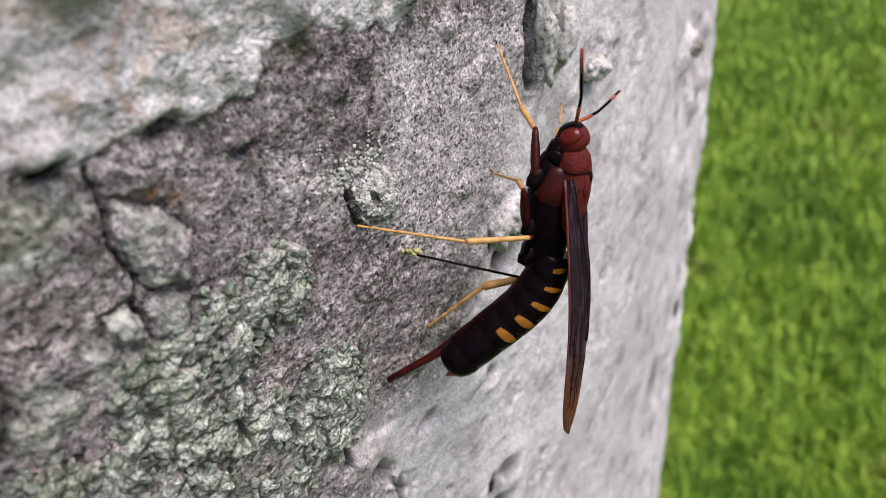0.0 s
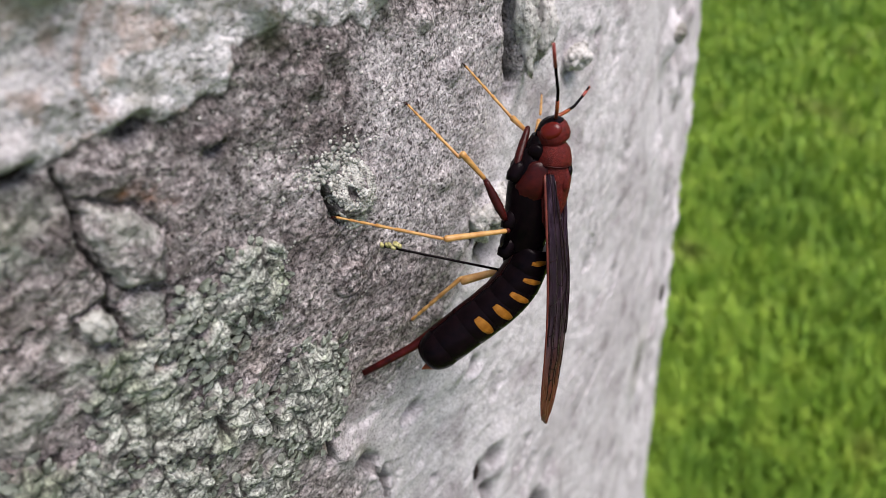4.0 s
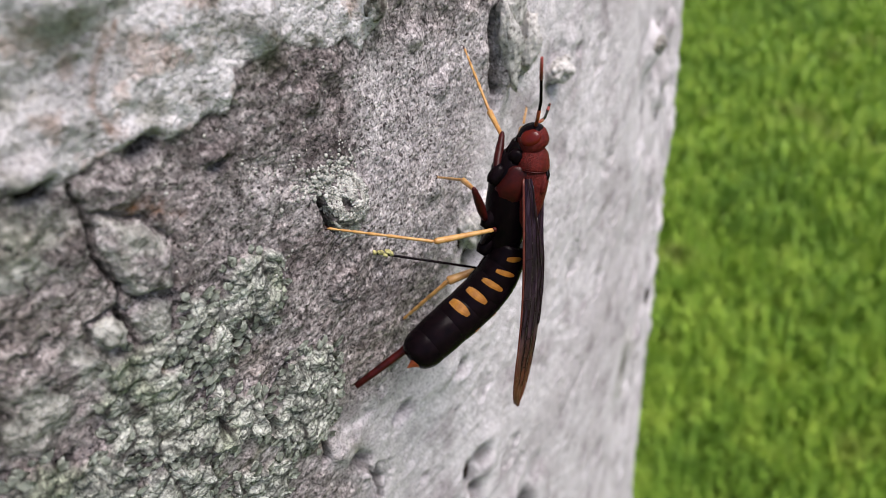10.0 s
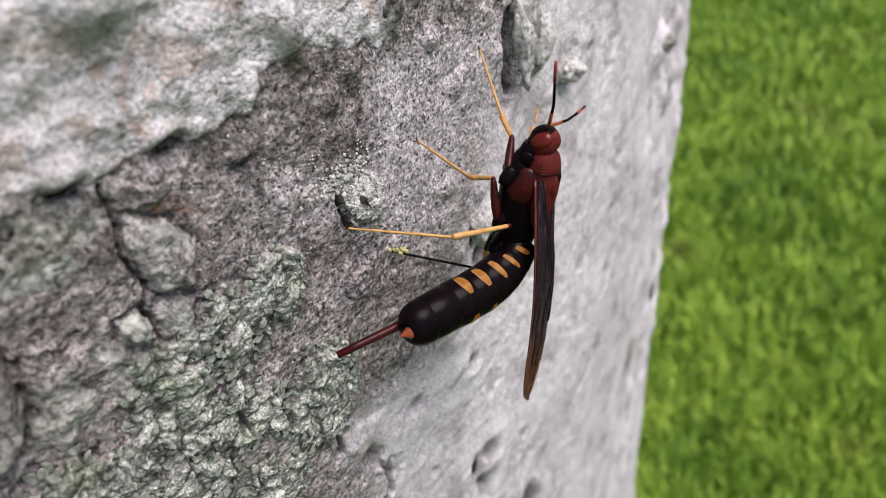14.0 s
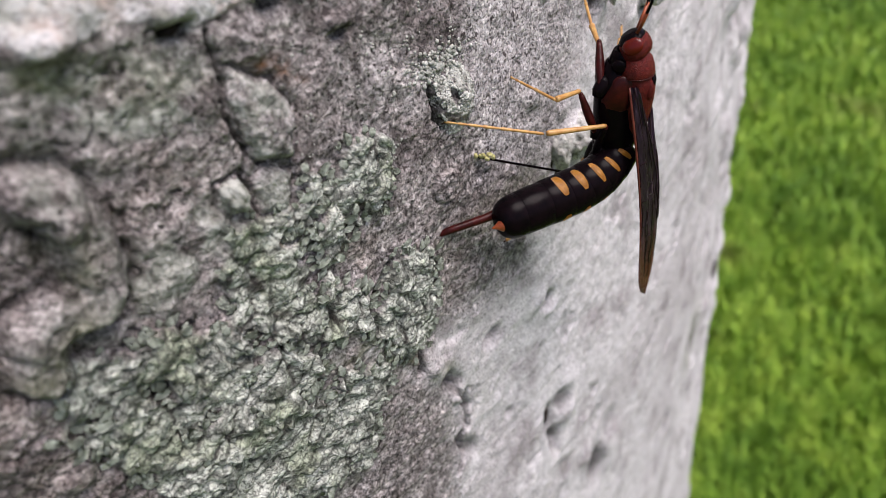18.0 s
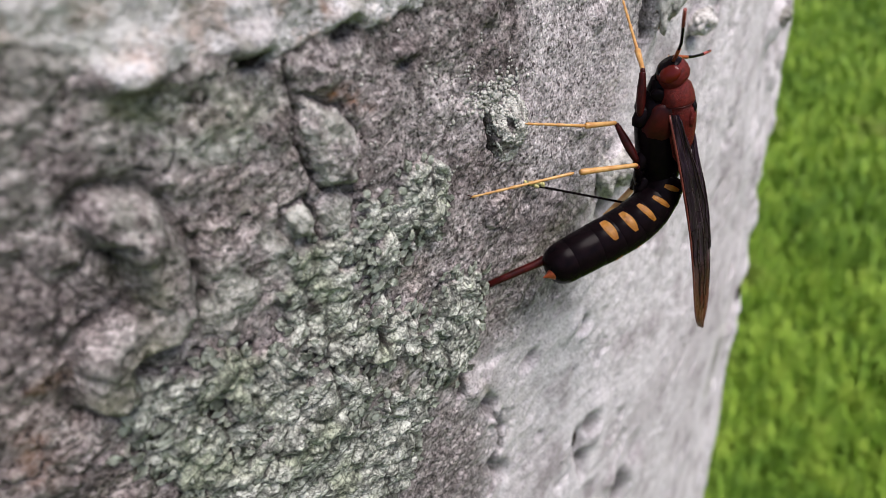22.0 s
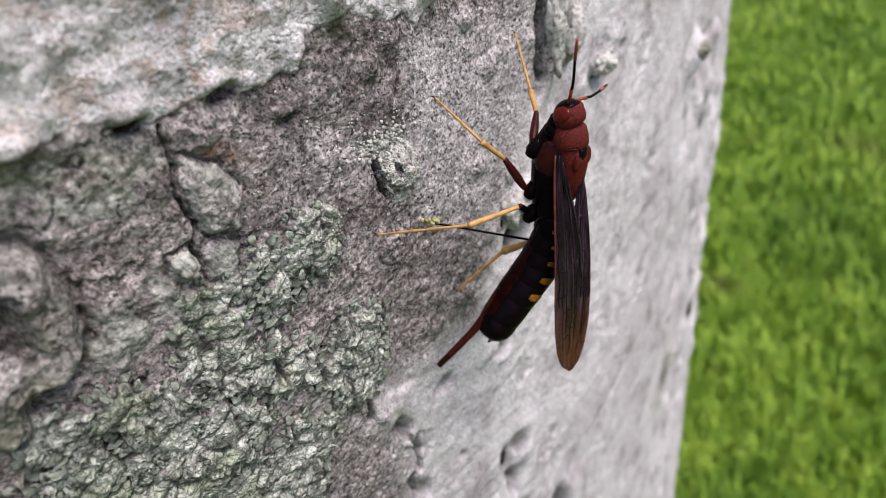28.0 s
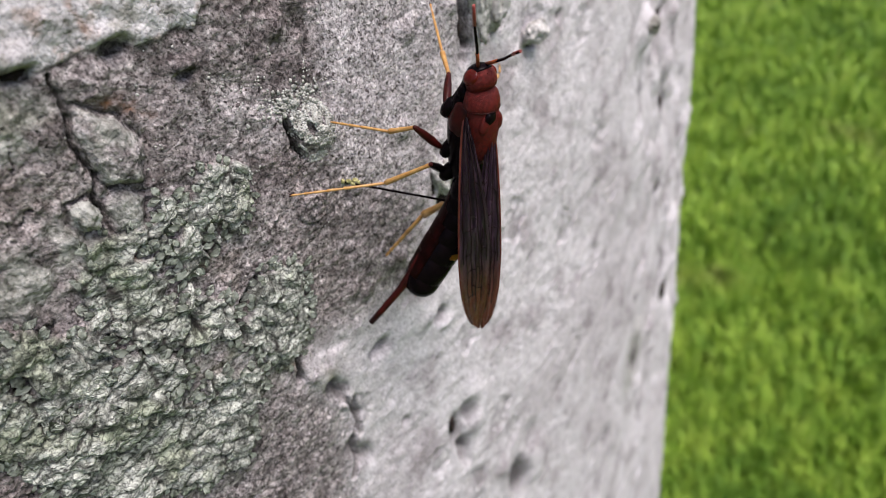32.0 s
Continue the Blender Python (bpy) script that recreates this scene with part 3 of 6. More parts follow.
    shade_and_specks += 0.5 * smooth(0.28, 0.12, f1) * (val > 0.88) * even
    f1, f2, val = cells(u / 7.5, v / 7.0, 91)
    h += 0.6 * smooth(0.26, 0.03, f1) * (val < 0.35) * (1 - 0.75 * white)
    f1, f2, val = cells(u / 3.4, v / 3.4, 92)
    h += (0.09 * white + 0.25 * crust) * smooth(0.34, 0.05, f1) * (val < 0.5)
    shade_and_specks += 0.35 * smooth(0.16, 0.05, f1) * (val > 0.90) * white
    f1, f2, val = cells(u / 15, v / 15, 93)
    h += 1.1 * smooth(0.3, 0.05, f1) * (val < 0.45) * smooth(66, 90, u)
    shade_and_specks += 0.55 * smooth(0.17, 0.06, f1 + 0.1 * fbm(u / 3, v / 3, 2, 94)) * (val > 0.72) * smooth(60, 95, u)
    h += (1.6 * fbm(u / 14, v / 20, 3, 96) + 0.5 * fbm(u / 4, v / 4, 2, 99) - 0.9) * smooth(60, 100, u) * smooth(220, 170, u)
    h += white * (0.27 * fbm(u / 4.5, v / 4.5, 3, 161) + 0.15 * fbm(u / 1.5, v / 1.5, 3, 162)) * smooth(95, 60, u)
    f1, f2, val = cells((u + 2 * fbm(u / 4, v / 4, 3, 163)) / 11, (v + 2 * fbm(u / 4, v / 4, 3, 164)) / 13, 165)
    scab = white * smooth(0.30, 0.18, f1 + 0.12 * fbm(u / 1.5, v / 1.5, 3, 166)) * (val > 0.72) * smooth(85, 60, u)
    h -= 0.35 * scab
    shade_and_specks += 0.30 * scab * smooth(-0.2, 0.2, fbm(u / 1.2, v / 1.2, 3, 167))
    # larger relief
    for u0, v0, ru, rv, turn, k in ((-18.2, 31.9, 2.6, 2.0, 0, 1.8), (-5.2, 25.8, 1.4, 2.2, 5, 1.2), (6, 23.4, 1.5, 2.2, 0, 1.4), (-24.3, 23.2, 1.6, 1.0, 0, 1.0), (-12.4, 18.2, 1.0, 0.7, 0, 0.9),
                                    (-17.0, 22.6, 1.4, 0.7, 0, 0.7), (-2.0, 7.2, 1.9, 2.3, 0, 1.1), (-31.9, 23.9, 2.0, 1.0, -15, 1.3), (-40.2, 9.0, 1.2, 1.0, 0, 0.6),
                                    (27, 10, 1.6, 5.2, -22, 1.2), (39.6, 2.6, 2.0, 1.2, 0, 1.3), (18.6, -7.4, 2.6, 2.2, 0, 1.4), (8.2, -27.0, 2.2, 1.4, 20, 0.5),
                                    (15, -51, 3.0, 5.0, 0, 0.9), (29, -84, 4, 6, 0, 1.2), (-28, -6, 8, 6, 20, 0.9), (-18, -9, 6, 5, 0, 0.8), (-22, 3, 4, 4, 0, 0.6), (-11.6, -20.4, 1.2, 3.2, 25, 0.8),
                                    (88, -14, 4, 4, 0, 2.2), (131, -111, 6, 9, 0, 2.0), (149, -66, 7, 4, 0, 1.6), (140, -95, 7, 4, 0, 1.4), (100, -28, 3, 4, 0, 1.5), (107, -57, 3, 5, 0, 1.4), (120, -80, 4, 7, 0, 2.0)):
        h += k * hump(u, v, u0, v0, ru, rv, turn, 3)
    # hollows; the last number is how much shade is painted into each
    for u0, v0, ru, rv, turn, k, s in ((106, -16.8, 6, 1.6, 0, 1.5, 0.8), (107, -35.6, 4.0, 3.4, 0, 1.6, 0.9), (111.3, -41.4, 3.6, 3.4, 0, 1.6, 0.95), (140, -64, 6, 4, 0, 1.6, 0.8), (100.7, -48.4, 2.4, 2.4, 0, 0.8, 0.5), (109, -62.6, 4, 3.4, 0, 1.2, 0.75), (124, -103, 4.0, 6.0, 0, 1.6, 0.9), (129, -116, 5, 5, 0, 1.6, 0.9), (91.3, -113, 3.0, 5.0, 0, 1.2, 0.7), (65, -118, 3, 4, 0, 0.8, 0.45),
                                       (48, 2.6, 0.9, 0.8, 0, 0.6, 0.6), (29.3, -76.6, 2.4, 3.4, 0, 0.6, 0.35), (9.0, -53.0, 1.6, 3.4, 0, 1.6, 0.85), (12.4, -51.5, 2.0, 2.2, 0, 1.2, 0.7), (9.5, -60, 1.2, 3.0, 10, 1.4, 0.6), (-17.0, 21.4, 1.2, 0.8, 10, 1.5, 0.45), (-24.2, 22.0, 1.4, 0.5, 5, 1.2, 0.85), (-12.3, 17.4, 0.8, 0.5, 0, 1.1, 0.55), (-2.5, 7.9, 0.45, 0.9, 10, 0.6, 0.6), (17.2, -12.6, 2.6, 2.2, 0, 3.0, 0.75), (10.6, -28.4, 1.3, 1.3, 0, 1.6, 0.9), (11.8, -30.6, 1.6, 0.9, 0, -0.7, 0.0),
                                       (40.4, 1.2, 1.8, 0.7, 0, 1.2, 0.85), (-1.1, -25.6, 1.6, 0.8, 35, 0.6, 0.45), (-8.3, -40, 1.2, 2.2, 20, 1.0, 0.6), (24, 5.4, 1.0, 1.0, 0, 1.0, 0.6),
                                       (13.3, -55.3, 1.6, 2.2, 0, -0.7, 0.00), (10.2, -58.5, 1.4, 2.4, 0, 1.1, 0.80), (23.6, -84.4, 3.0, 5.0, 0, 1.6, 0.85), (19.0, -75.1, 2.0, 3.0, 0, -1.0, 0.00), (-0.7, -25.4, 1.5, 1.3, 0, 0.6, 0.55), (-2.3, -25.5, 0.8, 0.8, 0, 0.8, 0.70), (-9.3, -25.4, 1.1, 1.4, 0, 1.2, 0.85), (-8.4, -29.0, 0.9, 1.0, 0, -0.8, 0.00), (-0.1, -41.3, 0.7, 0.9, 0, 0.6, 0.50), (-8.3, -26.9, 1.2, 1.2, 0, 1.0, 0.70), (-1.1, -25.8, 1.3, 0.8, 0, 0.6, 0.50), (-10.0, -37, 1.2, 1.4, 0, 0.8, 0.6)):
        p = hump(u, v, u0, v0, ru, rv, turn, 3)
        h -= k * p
        shade_and_specks = np.maximum(shade_and_specks, s * p)
    # cracks and gaps; the last number is the painted shade inside
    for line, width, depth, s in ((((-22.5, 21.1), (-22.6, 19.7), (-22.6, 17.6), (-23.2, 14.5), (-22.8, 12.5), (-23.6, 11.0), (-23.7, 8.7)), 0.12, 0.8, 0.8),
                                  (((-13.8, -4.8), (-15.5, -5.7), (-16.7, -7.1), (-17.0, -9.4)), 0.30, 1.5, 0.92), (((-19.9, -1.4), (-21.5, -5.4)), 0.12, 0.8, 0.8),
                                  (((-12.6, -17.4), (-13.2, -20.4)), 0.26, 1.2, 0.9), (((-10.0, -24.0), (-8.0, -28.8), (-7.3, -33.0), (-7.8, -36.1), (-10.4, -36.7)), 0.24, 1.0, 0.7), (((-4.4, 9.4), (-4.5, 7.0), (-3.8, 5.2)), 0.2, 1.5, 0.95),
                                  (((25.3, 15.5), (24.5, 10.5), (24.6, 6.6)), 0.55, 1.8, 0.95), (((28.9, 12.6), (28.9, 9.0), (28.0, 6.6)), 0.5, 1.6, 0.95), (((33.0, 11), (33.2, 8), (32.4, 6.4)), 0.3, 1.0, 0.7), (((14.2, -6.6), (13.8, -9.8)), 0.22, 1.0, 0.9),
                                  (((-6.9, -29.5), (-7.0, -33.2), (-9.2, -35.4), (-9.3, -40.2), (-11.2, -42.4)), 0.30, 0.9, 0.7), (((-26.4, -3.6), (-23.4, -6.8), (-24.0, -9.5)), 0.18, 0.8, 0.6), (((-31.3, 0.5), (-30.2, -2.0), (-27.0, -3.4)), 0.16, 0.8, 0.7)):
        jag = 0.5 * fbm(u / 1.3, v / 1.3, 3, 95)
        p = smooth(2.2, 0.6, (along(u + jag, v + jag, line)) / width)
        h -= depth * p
        shade_and_specks = np.maximum(shade_and_specks, s * p)
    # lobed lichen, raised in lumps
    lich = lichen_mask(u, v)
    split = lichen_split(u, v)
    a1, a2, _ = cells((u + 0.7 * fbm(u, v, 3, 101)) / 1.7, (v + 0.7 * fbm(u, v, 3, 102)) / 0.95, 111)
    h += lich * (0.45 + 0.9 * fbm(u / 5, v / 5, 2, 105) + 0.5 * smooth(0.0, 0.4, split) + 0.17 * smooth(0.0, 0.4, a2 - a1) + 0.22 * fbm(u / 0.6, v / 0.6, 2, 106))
    # shade of the deep gaps between the lumps, put into the colour
    shade_and_specks = np.maximum(shade_and_specks * (1 - 0.75 * lich), 0.9 * lich * smooth(0.10, 0.03, split) * smooth(-0.05, 0.1, fbm(u / 4, v / 4, 2, 118)))
    film = 0.75 * hump(wu, wv, -27.5, 19.5, 4.6, 3.2, -15, 4) + 0.45 * hump(wu, wv, -34, 28, 8, 4) + 0.6 * plates + 0.25 * ridge + 0.6 * hump(wu, wv, -31, 7, 5, 3.2, 15, 4) + 0.5 * hump(wu, wv, 7, -26.5, 3.4, 1.8) + 0.3 * hump(wu, wv, -36, 20, 5, 4) + 0.45 * hump(wu, wv, -26, 8.5, 2.5, 2.5) \
        + 0.5 * hump(wu, wv, 88, -108, 12, 14, 0, 4) + 0.5 * hump(wu, wv, -22, -12, 9, 5) + 0.4 * hump(wu, wv, -6.5, -32, 4, 5)
    film = np.clip(film * smooth(-0.3, 0.2, fbm(u / 2.2, v / 2.2, 3, 119) + 0.1), 0, 0.9)
    brown = np.clip(0.55 * smooth(-39, -45, wu + 0.1 * wv) + 0.55 * hump(wu, wv, -28.5, 13.5, 5, 2.6, 0, 3) + 0.8 * smooth(-0.3, 0.5, inside(wu, wv, BARE)) + 0.45 * scar + 0.3 * hump(wu, wv, -7, -9, 6, 8), 0, 1) * smooth(-0.45, 0.2, fbm(u / 2.6, v / 2.6, 4, 121))
    return h, dict(dark=np.clip(dark, 0, 1), white=white, crust=crust, pink=np.clip(pink, 0, 1), moss=moss, rust=rust, brown=brown * (1 - 0.6 * crust), shade_and_specks=np.clip(shade_and_specks, 0, 0.95), film=film, lichen=lich)


def spaced(start, end, step, grow=1.0):
    out, x = [], start
    while x < end:
        out.append(x)
        x += step
        step *= grow
    return out


def trunk():
    tree = tagged(new("tree"), "large old tree trunk with pale grey lichen-spotted bark, on a lawn", "tree")
    tree.matrix_world = Matrix.Translation((AXIS[0], AXIS[1], 0))
    girth = 2 * math.pi * RADIUS * 1000
    us = np.array(spaced(-58, 52, 0.18) + spaced(52, 190, 0.7) + spaced(190, girth - 58 - 6, 12))
    low = [-x for x in spaced(180, FOOT * 1000 + 20, 4, 1.06)][::-1]
    vs = np.array([-FOOT * 1000 - 30] + low + [-x for x in spaced(66, 180, 0.7)][::-1][:-1] + spaced(-66, 42, 0.18) + spaced(42, 4200, 1.0, 1.05))
    u, v = np.meshgrid(us, vs)
    h, masks = bark_fields(u, v)
    h = h + 26 * fbm(u / 300, v / 500, 2, 7) * smooth(0, 250, np.minimum(u - 200, girth - u - 150)) * 0.6 + 90 * smooth(-700, -1150, v) ** 2 * (1 + 0.8 * np.sin(u * 5 * 2 * math.pi / girth))
    verts = lift(u, v, h).reshape(-1, 3) - np.array([AXIS[0], AXIS[1], 0])
    nu, nv = len(us), len(vs)
    i, j = np.meshgrid(np.arange(nu), np.arange(nv - 1))
    k = (i + 1) % nu
    faces = np.stack([j * nu + i, j * nu + k, (j + 1) * nu + k, (j + 1) * nu + i], -1).reshape(-1, 4)
    me = grid_mesh("bark", verts, faces)
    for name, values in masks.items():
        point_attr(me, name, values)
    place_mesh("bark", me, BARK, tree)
    top = verts[-nu:]
    cap = np.concatenate([top, [[0, 0, top[:, 2].max() + 0.02]]])
    ring = np.arange(nu)
    place_mesh("top", grid_mesh("top", cap, np.stack([ring, (ring + 1) % nu, np.full(nu, nu)], -1)), KNOB, tree, "blunt top of the trunk")
    return tree


TREE = trunk()


def blob(radii, seed, rough=0.25, scale=1.2, segments=3):
    """An uneven lump, radii in mm."""
    bm = bmesh.new()
    bmesh.ops.create_icosphere(bm, subdivisions=segments, radius=1.0)
    for w in bm.verts:
        c = w.co.copy()
        d = 1 + rough * noise.noise(c * scale + Vector((seed * 7.7, 0, seed))) + rough * 0.5 * noise.noise(c * scale * 3 + Vector((seed, 3, 1))) + rough * 0.25 * noise.noise(c * scale * 7 + Vector((seed, 9, 1)))
        w.co = Vector((c.x * radii[0], c.y * radii[1], c.z * radii[2])) * d * 0.001
    for f in bm.faces:
        f.smooth = True
    return bm


def knob(u, v, h, radii, seed, turn=0, mat=None, name="bark_knob", label="", rough=0.25):
    ob = part(name, blob(radii, seed, rough, 1.3, 4), mat or KNOB, TREE, label)
    ob.matrix_local = TREE.matrix_world.inverted() @ bark_frame(u, v, h, turn)
    return ob


knob(-24.8, 10.1, 0.35, (0.95, 1.35, 1.0), 1, 14, rough=0.35, mat=PLATE, label="rounded grey-green nodule in a crevice")
knob(26.7, 11.2, 0.5, (1.4, 5.0, 1.7), 5, 8, rough=0.5, mat=SHRED, name="bark_shred", label="hanging shred of weathered grey-green bark")
knob(31.2, 10.0, 0.3, (1.3, 3.6, 1.5), 6, -18, rough=0.5, mat=SHRED, name="bark_shred", label="hanging shred of weathered grey-green bark")
knob(29.0, 15.5, 0.1, (2.4, 2.6, 1.0), 25, 0, rough=0.4, mat=SHRED, name="bark_shred", label="root of a hanging bark shred")
knob(18.8, -7.4, 0.5, (3.0, 2.5, 2.2), 7, 0, rough=0.5, mat=SHRED, name="bark_knob", label="chipped whitish knob above a mossy hole")
knob(15.2, -7.6, 0.1, (1.1, 2.6, 1.3), 8, 5, rough=0.4, mat=SHRED)
knob(39.6, 3.1, 0.6, (2.3, 1.5, 1.8), 9, 10, rough=0.35, mat=SHRED)
knob(6.0, 23.6, 0.5, (1.2, 1.8, 1.3), 17)
knob(89, -13.0, 0.6, (3.0, 2.4, 2.2), 19)


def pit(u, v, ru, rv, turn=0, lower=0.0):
    """A near-black lump laid in a hollow of the bark, standing for the shade in it."""
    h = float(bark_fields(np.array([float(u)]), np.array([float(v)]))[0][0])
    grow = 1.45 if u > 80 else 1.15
    knob(u, v, h + 0.15 - lower, (ru * grow, rv * grow, 0.5), int(abs(u * 3 + v)), turn, mat=PIT, name="hole_shade", label="near-black lump standing for shade in a bark hollow", rough=0.6)


# hollows and gaps deepened with an added shade lump
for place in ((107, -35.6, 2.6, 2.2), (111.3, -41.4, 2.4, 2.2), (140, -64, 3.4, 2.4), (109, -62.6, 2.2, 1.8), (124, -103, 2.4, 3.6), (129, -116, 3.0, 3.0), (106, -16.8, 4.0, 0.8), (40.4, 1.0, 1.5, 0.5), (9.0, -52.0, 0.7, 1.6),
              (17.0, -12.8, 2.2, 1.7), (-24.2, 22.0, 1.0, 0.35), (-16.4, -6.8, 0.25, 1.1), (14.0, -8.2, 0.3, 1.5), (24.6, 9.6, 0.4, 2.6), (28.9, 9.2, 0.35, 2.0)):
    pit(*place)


# ---- lichen on the bark ----
def unit_ball(level):
    bm = bmesh.new()
    bmesh.ops.create_icosphere(bm, subdivisions=level, radius=1.0)
    verts = np.array([w.co for w in bm.verts])
    faces = np.array([[w.index for w in f.verts] for f in bm.faces])
    bm.free()
    return verts, faces


def grains(name, u, v, size, lift_by, flat, material_, label, rng, long=1.35):
    """Many small rounded grains on the bark, in one mesh."""
    bv, bf = unit_ball(2 if len(u) < 400 else 1)
    h, _ = bark_fields(u, v)
    centre = lift(u, v, h + lift_by * size)
    a = TURN0 + u * 0.001 / RADIUS
    ex, ez = np.stack([np.cos(a), np.sin(a), 0 * a], -1), np.stack([np.sin(a), -np.cos(a), 0 * a], -1)
    ey = np.zeros_like(ex)
    ey[:, 2] = 1
    turn = rng.uniform(0, 6.28, len(u))
    fx, fy = np.cos(turn)[:, None] * ex + np.sin(turn)[:, None] * ey, -np.sin(turn)[:, None] * ex + np.cos(turn)[:, None] * ey
    s = (size * 0.001)[:, None, None]
    wob = rng.uniform(0.8, 1.2, (len(u), len(bv)))[:, :, None]
    stretch = rng.uniform(0.8, long, len(u))[:, None, None]
    flat = rng.uniform(0.75, 1.25, len(u))[:, None, None] * flat
    verts = centre[:, None] + s * wob * (bv[None, :, 0:1] * stretch * fx[:, None] + bv[None, :, 1:2] * fy[:, None] + flat * bv[None, :, 2:3] * ez[:, None])
    faces = (bf[None] + (np.arange(len(u)) * len(bv))[:, None, None]).reshape(-1, 3)
    origin = centre.mean(0)
    ob = place_mesh(name, grid_mesh(name, verts.reshape(-1, 3) - origin, faces), material_)
    ob.location = origin
    return tagged(ob, label, "lichen", kind="stuff")


def lobe_mesh(seed):
    """A flat crinkled lobe, fanned at its end, 1 mm long."""
    r = random.Random(seed)
    bm = bmesh.new()
    rows = []
    for i in range(7):
        t = i / 6
        w = 0.13 + 0.19 * math.sin(1.9 * t)
        row = []
        for j in range(7):
            s = j / 3 - 1
            notch = 0.07 * math.cos(s * 5 + seed) * t
            x = s * w * (1 + 0.15 * r.uniform(-1, 1))
            y = t * (1.0 - 0.42 * s * s * t) + notch
            z = 0.08 * math.sin(t * 3.0) + 0.06 * s * s * t + 0.05 * r.uniform(-1, 1)
            row.append(bm.verts.new((x * 0.001, y * 0.001, z * 0.001)))
        rows.append(row)
    for a, b in zip(rows, rows[1:]):
        for j in range(6):
            bm.faces.new((a[j], a[j + 1], b[j + 1], b[j])).smooth = True
    bmesh.ops.solidify(bm, geom=bm.faces[:], thickness=0.00009)
    me = bpy.data.meshes.new("lobe")
    bm.to_mesh(me)
    bm.free()
    me.materials.append(LOBE)
    return me


def lichens():
    rng = np.random.default_rng(5)
    centres = np.array([(-15, 5), (-23, 2), (-37, -1), (-28, -8), (-17, -9)])
    # pale crust over the wart
    t, r = rng.uniform(0, 6.28, 3600), np.sqrt(rng.random(3600))
    wu, wv = -2.0 + 2.7 * r * np.cos(t), 7.4 + 3.4 * r * np.sin(t)
    k = (np.hypot((wu + 2.5) / 0.4, (wv - 7.9) / 0.85) > 1.0) & (fbm(wu / 0.9, wv / 0.9, 2, 340) > -0.2) & (wu > -4.1)
    grains("lichen_crust", wu[k], wv[k], 0.05 + 0.13 * rng.random(k.sum()) ** 2, 0.3, 0.8, LICHEN_PALE, "pale grey lichen granules on a wart", rng, 1.6)
    wu, wv = rng.normal(-3.2, 1.7, 260), rng.normal(11.2, 0.7, 260)
    grains("lichen_crust", wu, wv, 0.08 + 0.14 * rng.random(260) ** 2, 0.5, 0.75, LICHEN_PALE, "pale grey lichen granules above a wart", rng, 1.6)
    n = 900
    wu, wv = rng.normal(-6, 8, n), rng.normal(10, 6, n)
    k = fbm(wu / 2.0, wv / 2.0, 3, 330) > 0.16
    grains("lichen_crust", wu[k], wv[k], rng.uniform(0.05, 0.13, k.sum()), 0.3, 0.6, LICHEN_PALE, "scattered pale lichen granules on dark bark", rng)
    # leafy lobes along the margins
    shapes = [lobe_mesh(s) for s in range(8)]
    rosettes = [tagged(new("lichen_rosette"), "leafy pale green lichen with crinkled lobes on the bark", "lichen", "lichen rosettes") for _ in centres]
    for ob, (cu, cv) in zip(rosettes, centres):
        ob.matrix_world = bark_frame(cu, cv)
    bpy.context.view_layer.update()
    n = 9000
    u, v = rng.uniform(-46, -7, n), rng.uniform(-24, 13, n)
    m = lichen_mask(u, v)
    e = 0.4
    gu, gv = lichen_mask(u + e, v) - lichen_mask(u - e, v), lichen_mask(u, v + e) - lichen_mask(u, v - e)
    edge = (m > 0.10) & (m < 0.98) & (np.hypot(gu, gv) > 0.10)
    inner = (m >= 0.98) & (rng.random(n) < 0.03)
    pick = np.flatnonzero(edge | inner)[:900]
    h, _ = bark_fields(u[pick], v[pick])
    for i, p in enumerate(pick):
        c = ((u[p] - centres[:, 0]) ** 2 + (v[p] - centres[:, 1]) ** 2).argmin()
        out = math.degrees(math.atan2(-gv[p], -gu[p])) - 90 + rng.uniform(-38, 38) if edge[p] else rng.uniform(0, 360)
        size = rng.uniform(0.7, 1.5) if edge[p] else rng.uniform(0.5, 1.0)
        lobe = new("lobe", shapes[i % 8])
        lobe.parent = rosettes[c]
        lobe.matrix_local = rosettes[c].matrix_world.inverted() @ bark_frame(u[p], v[p], h[i] + 0.03, out) @ pose(0, 0, 0, rng.uniform(-6, 4), rng.uniform(-6, 6), 0) @ Matrix.Diagonal((size, size, size, 1))


lichens()


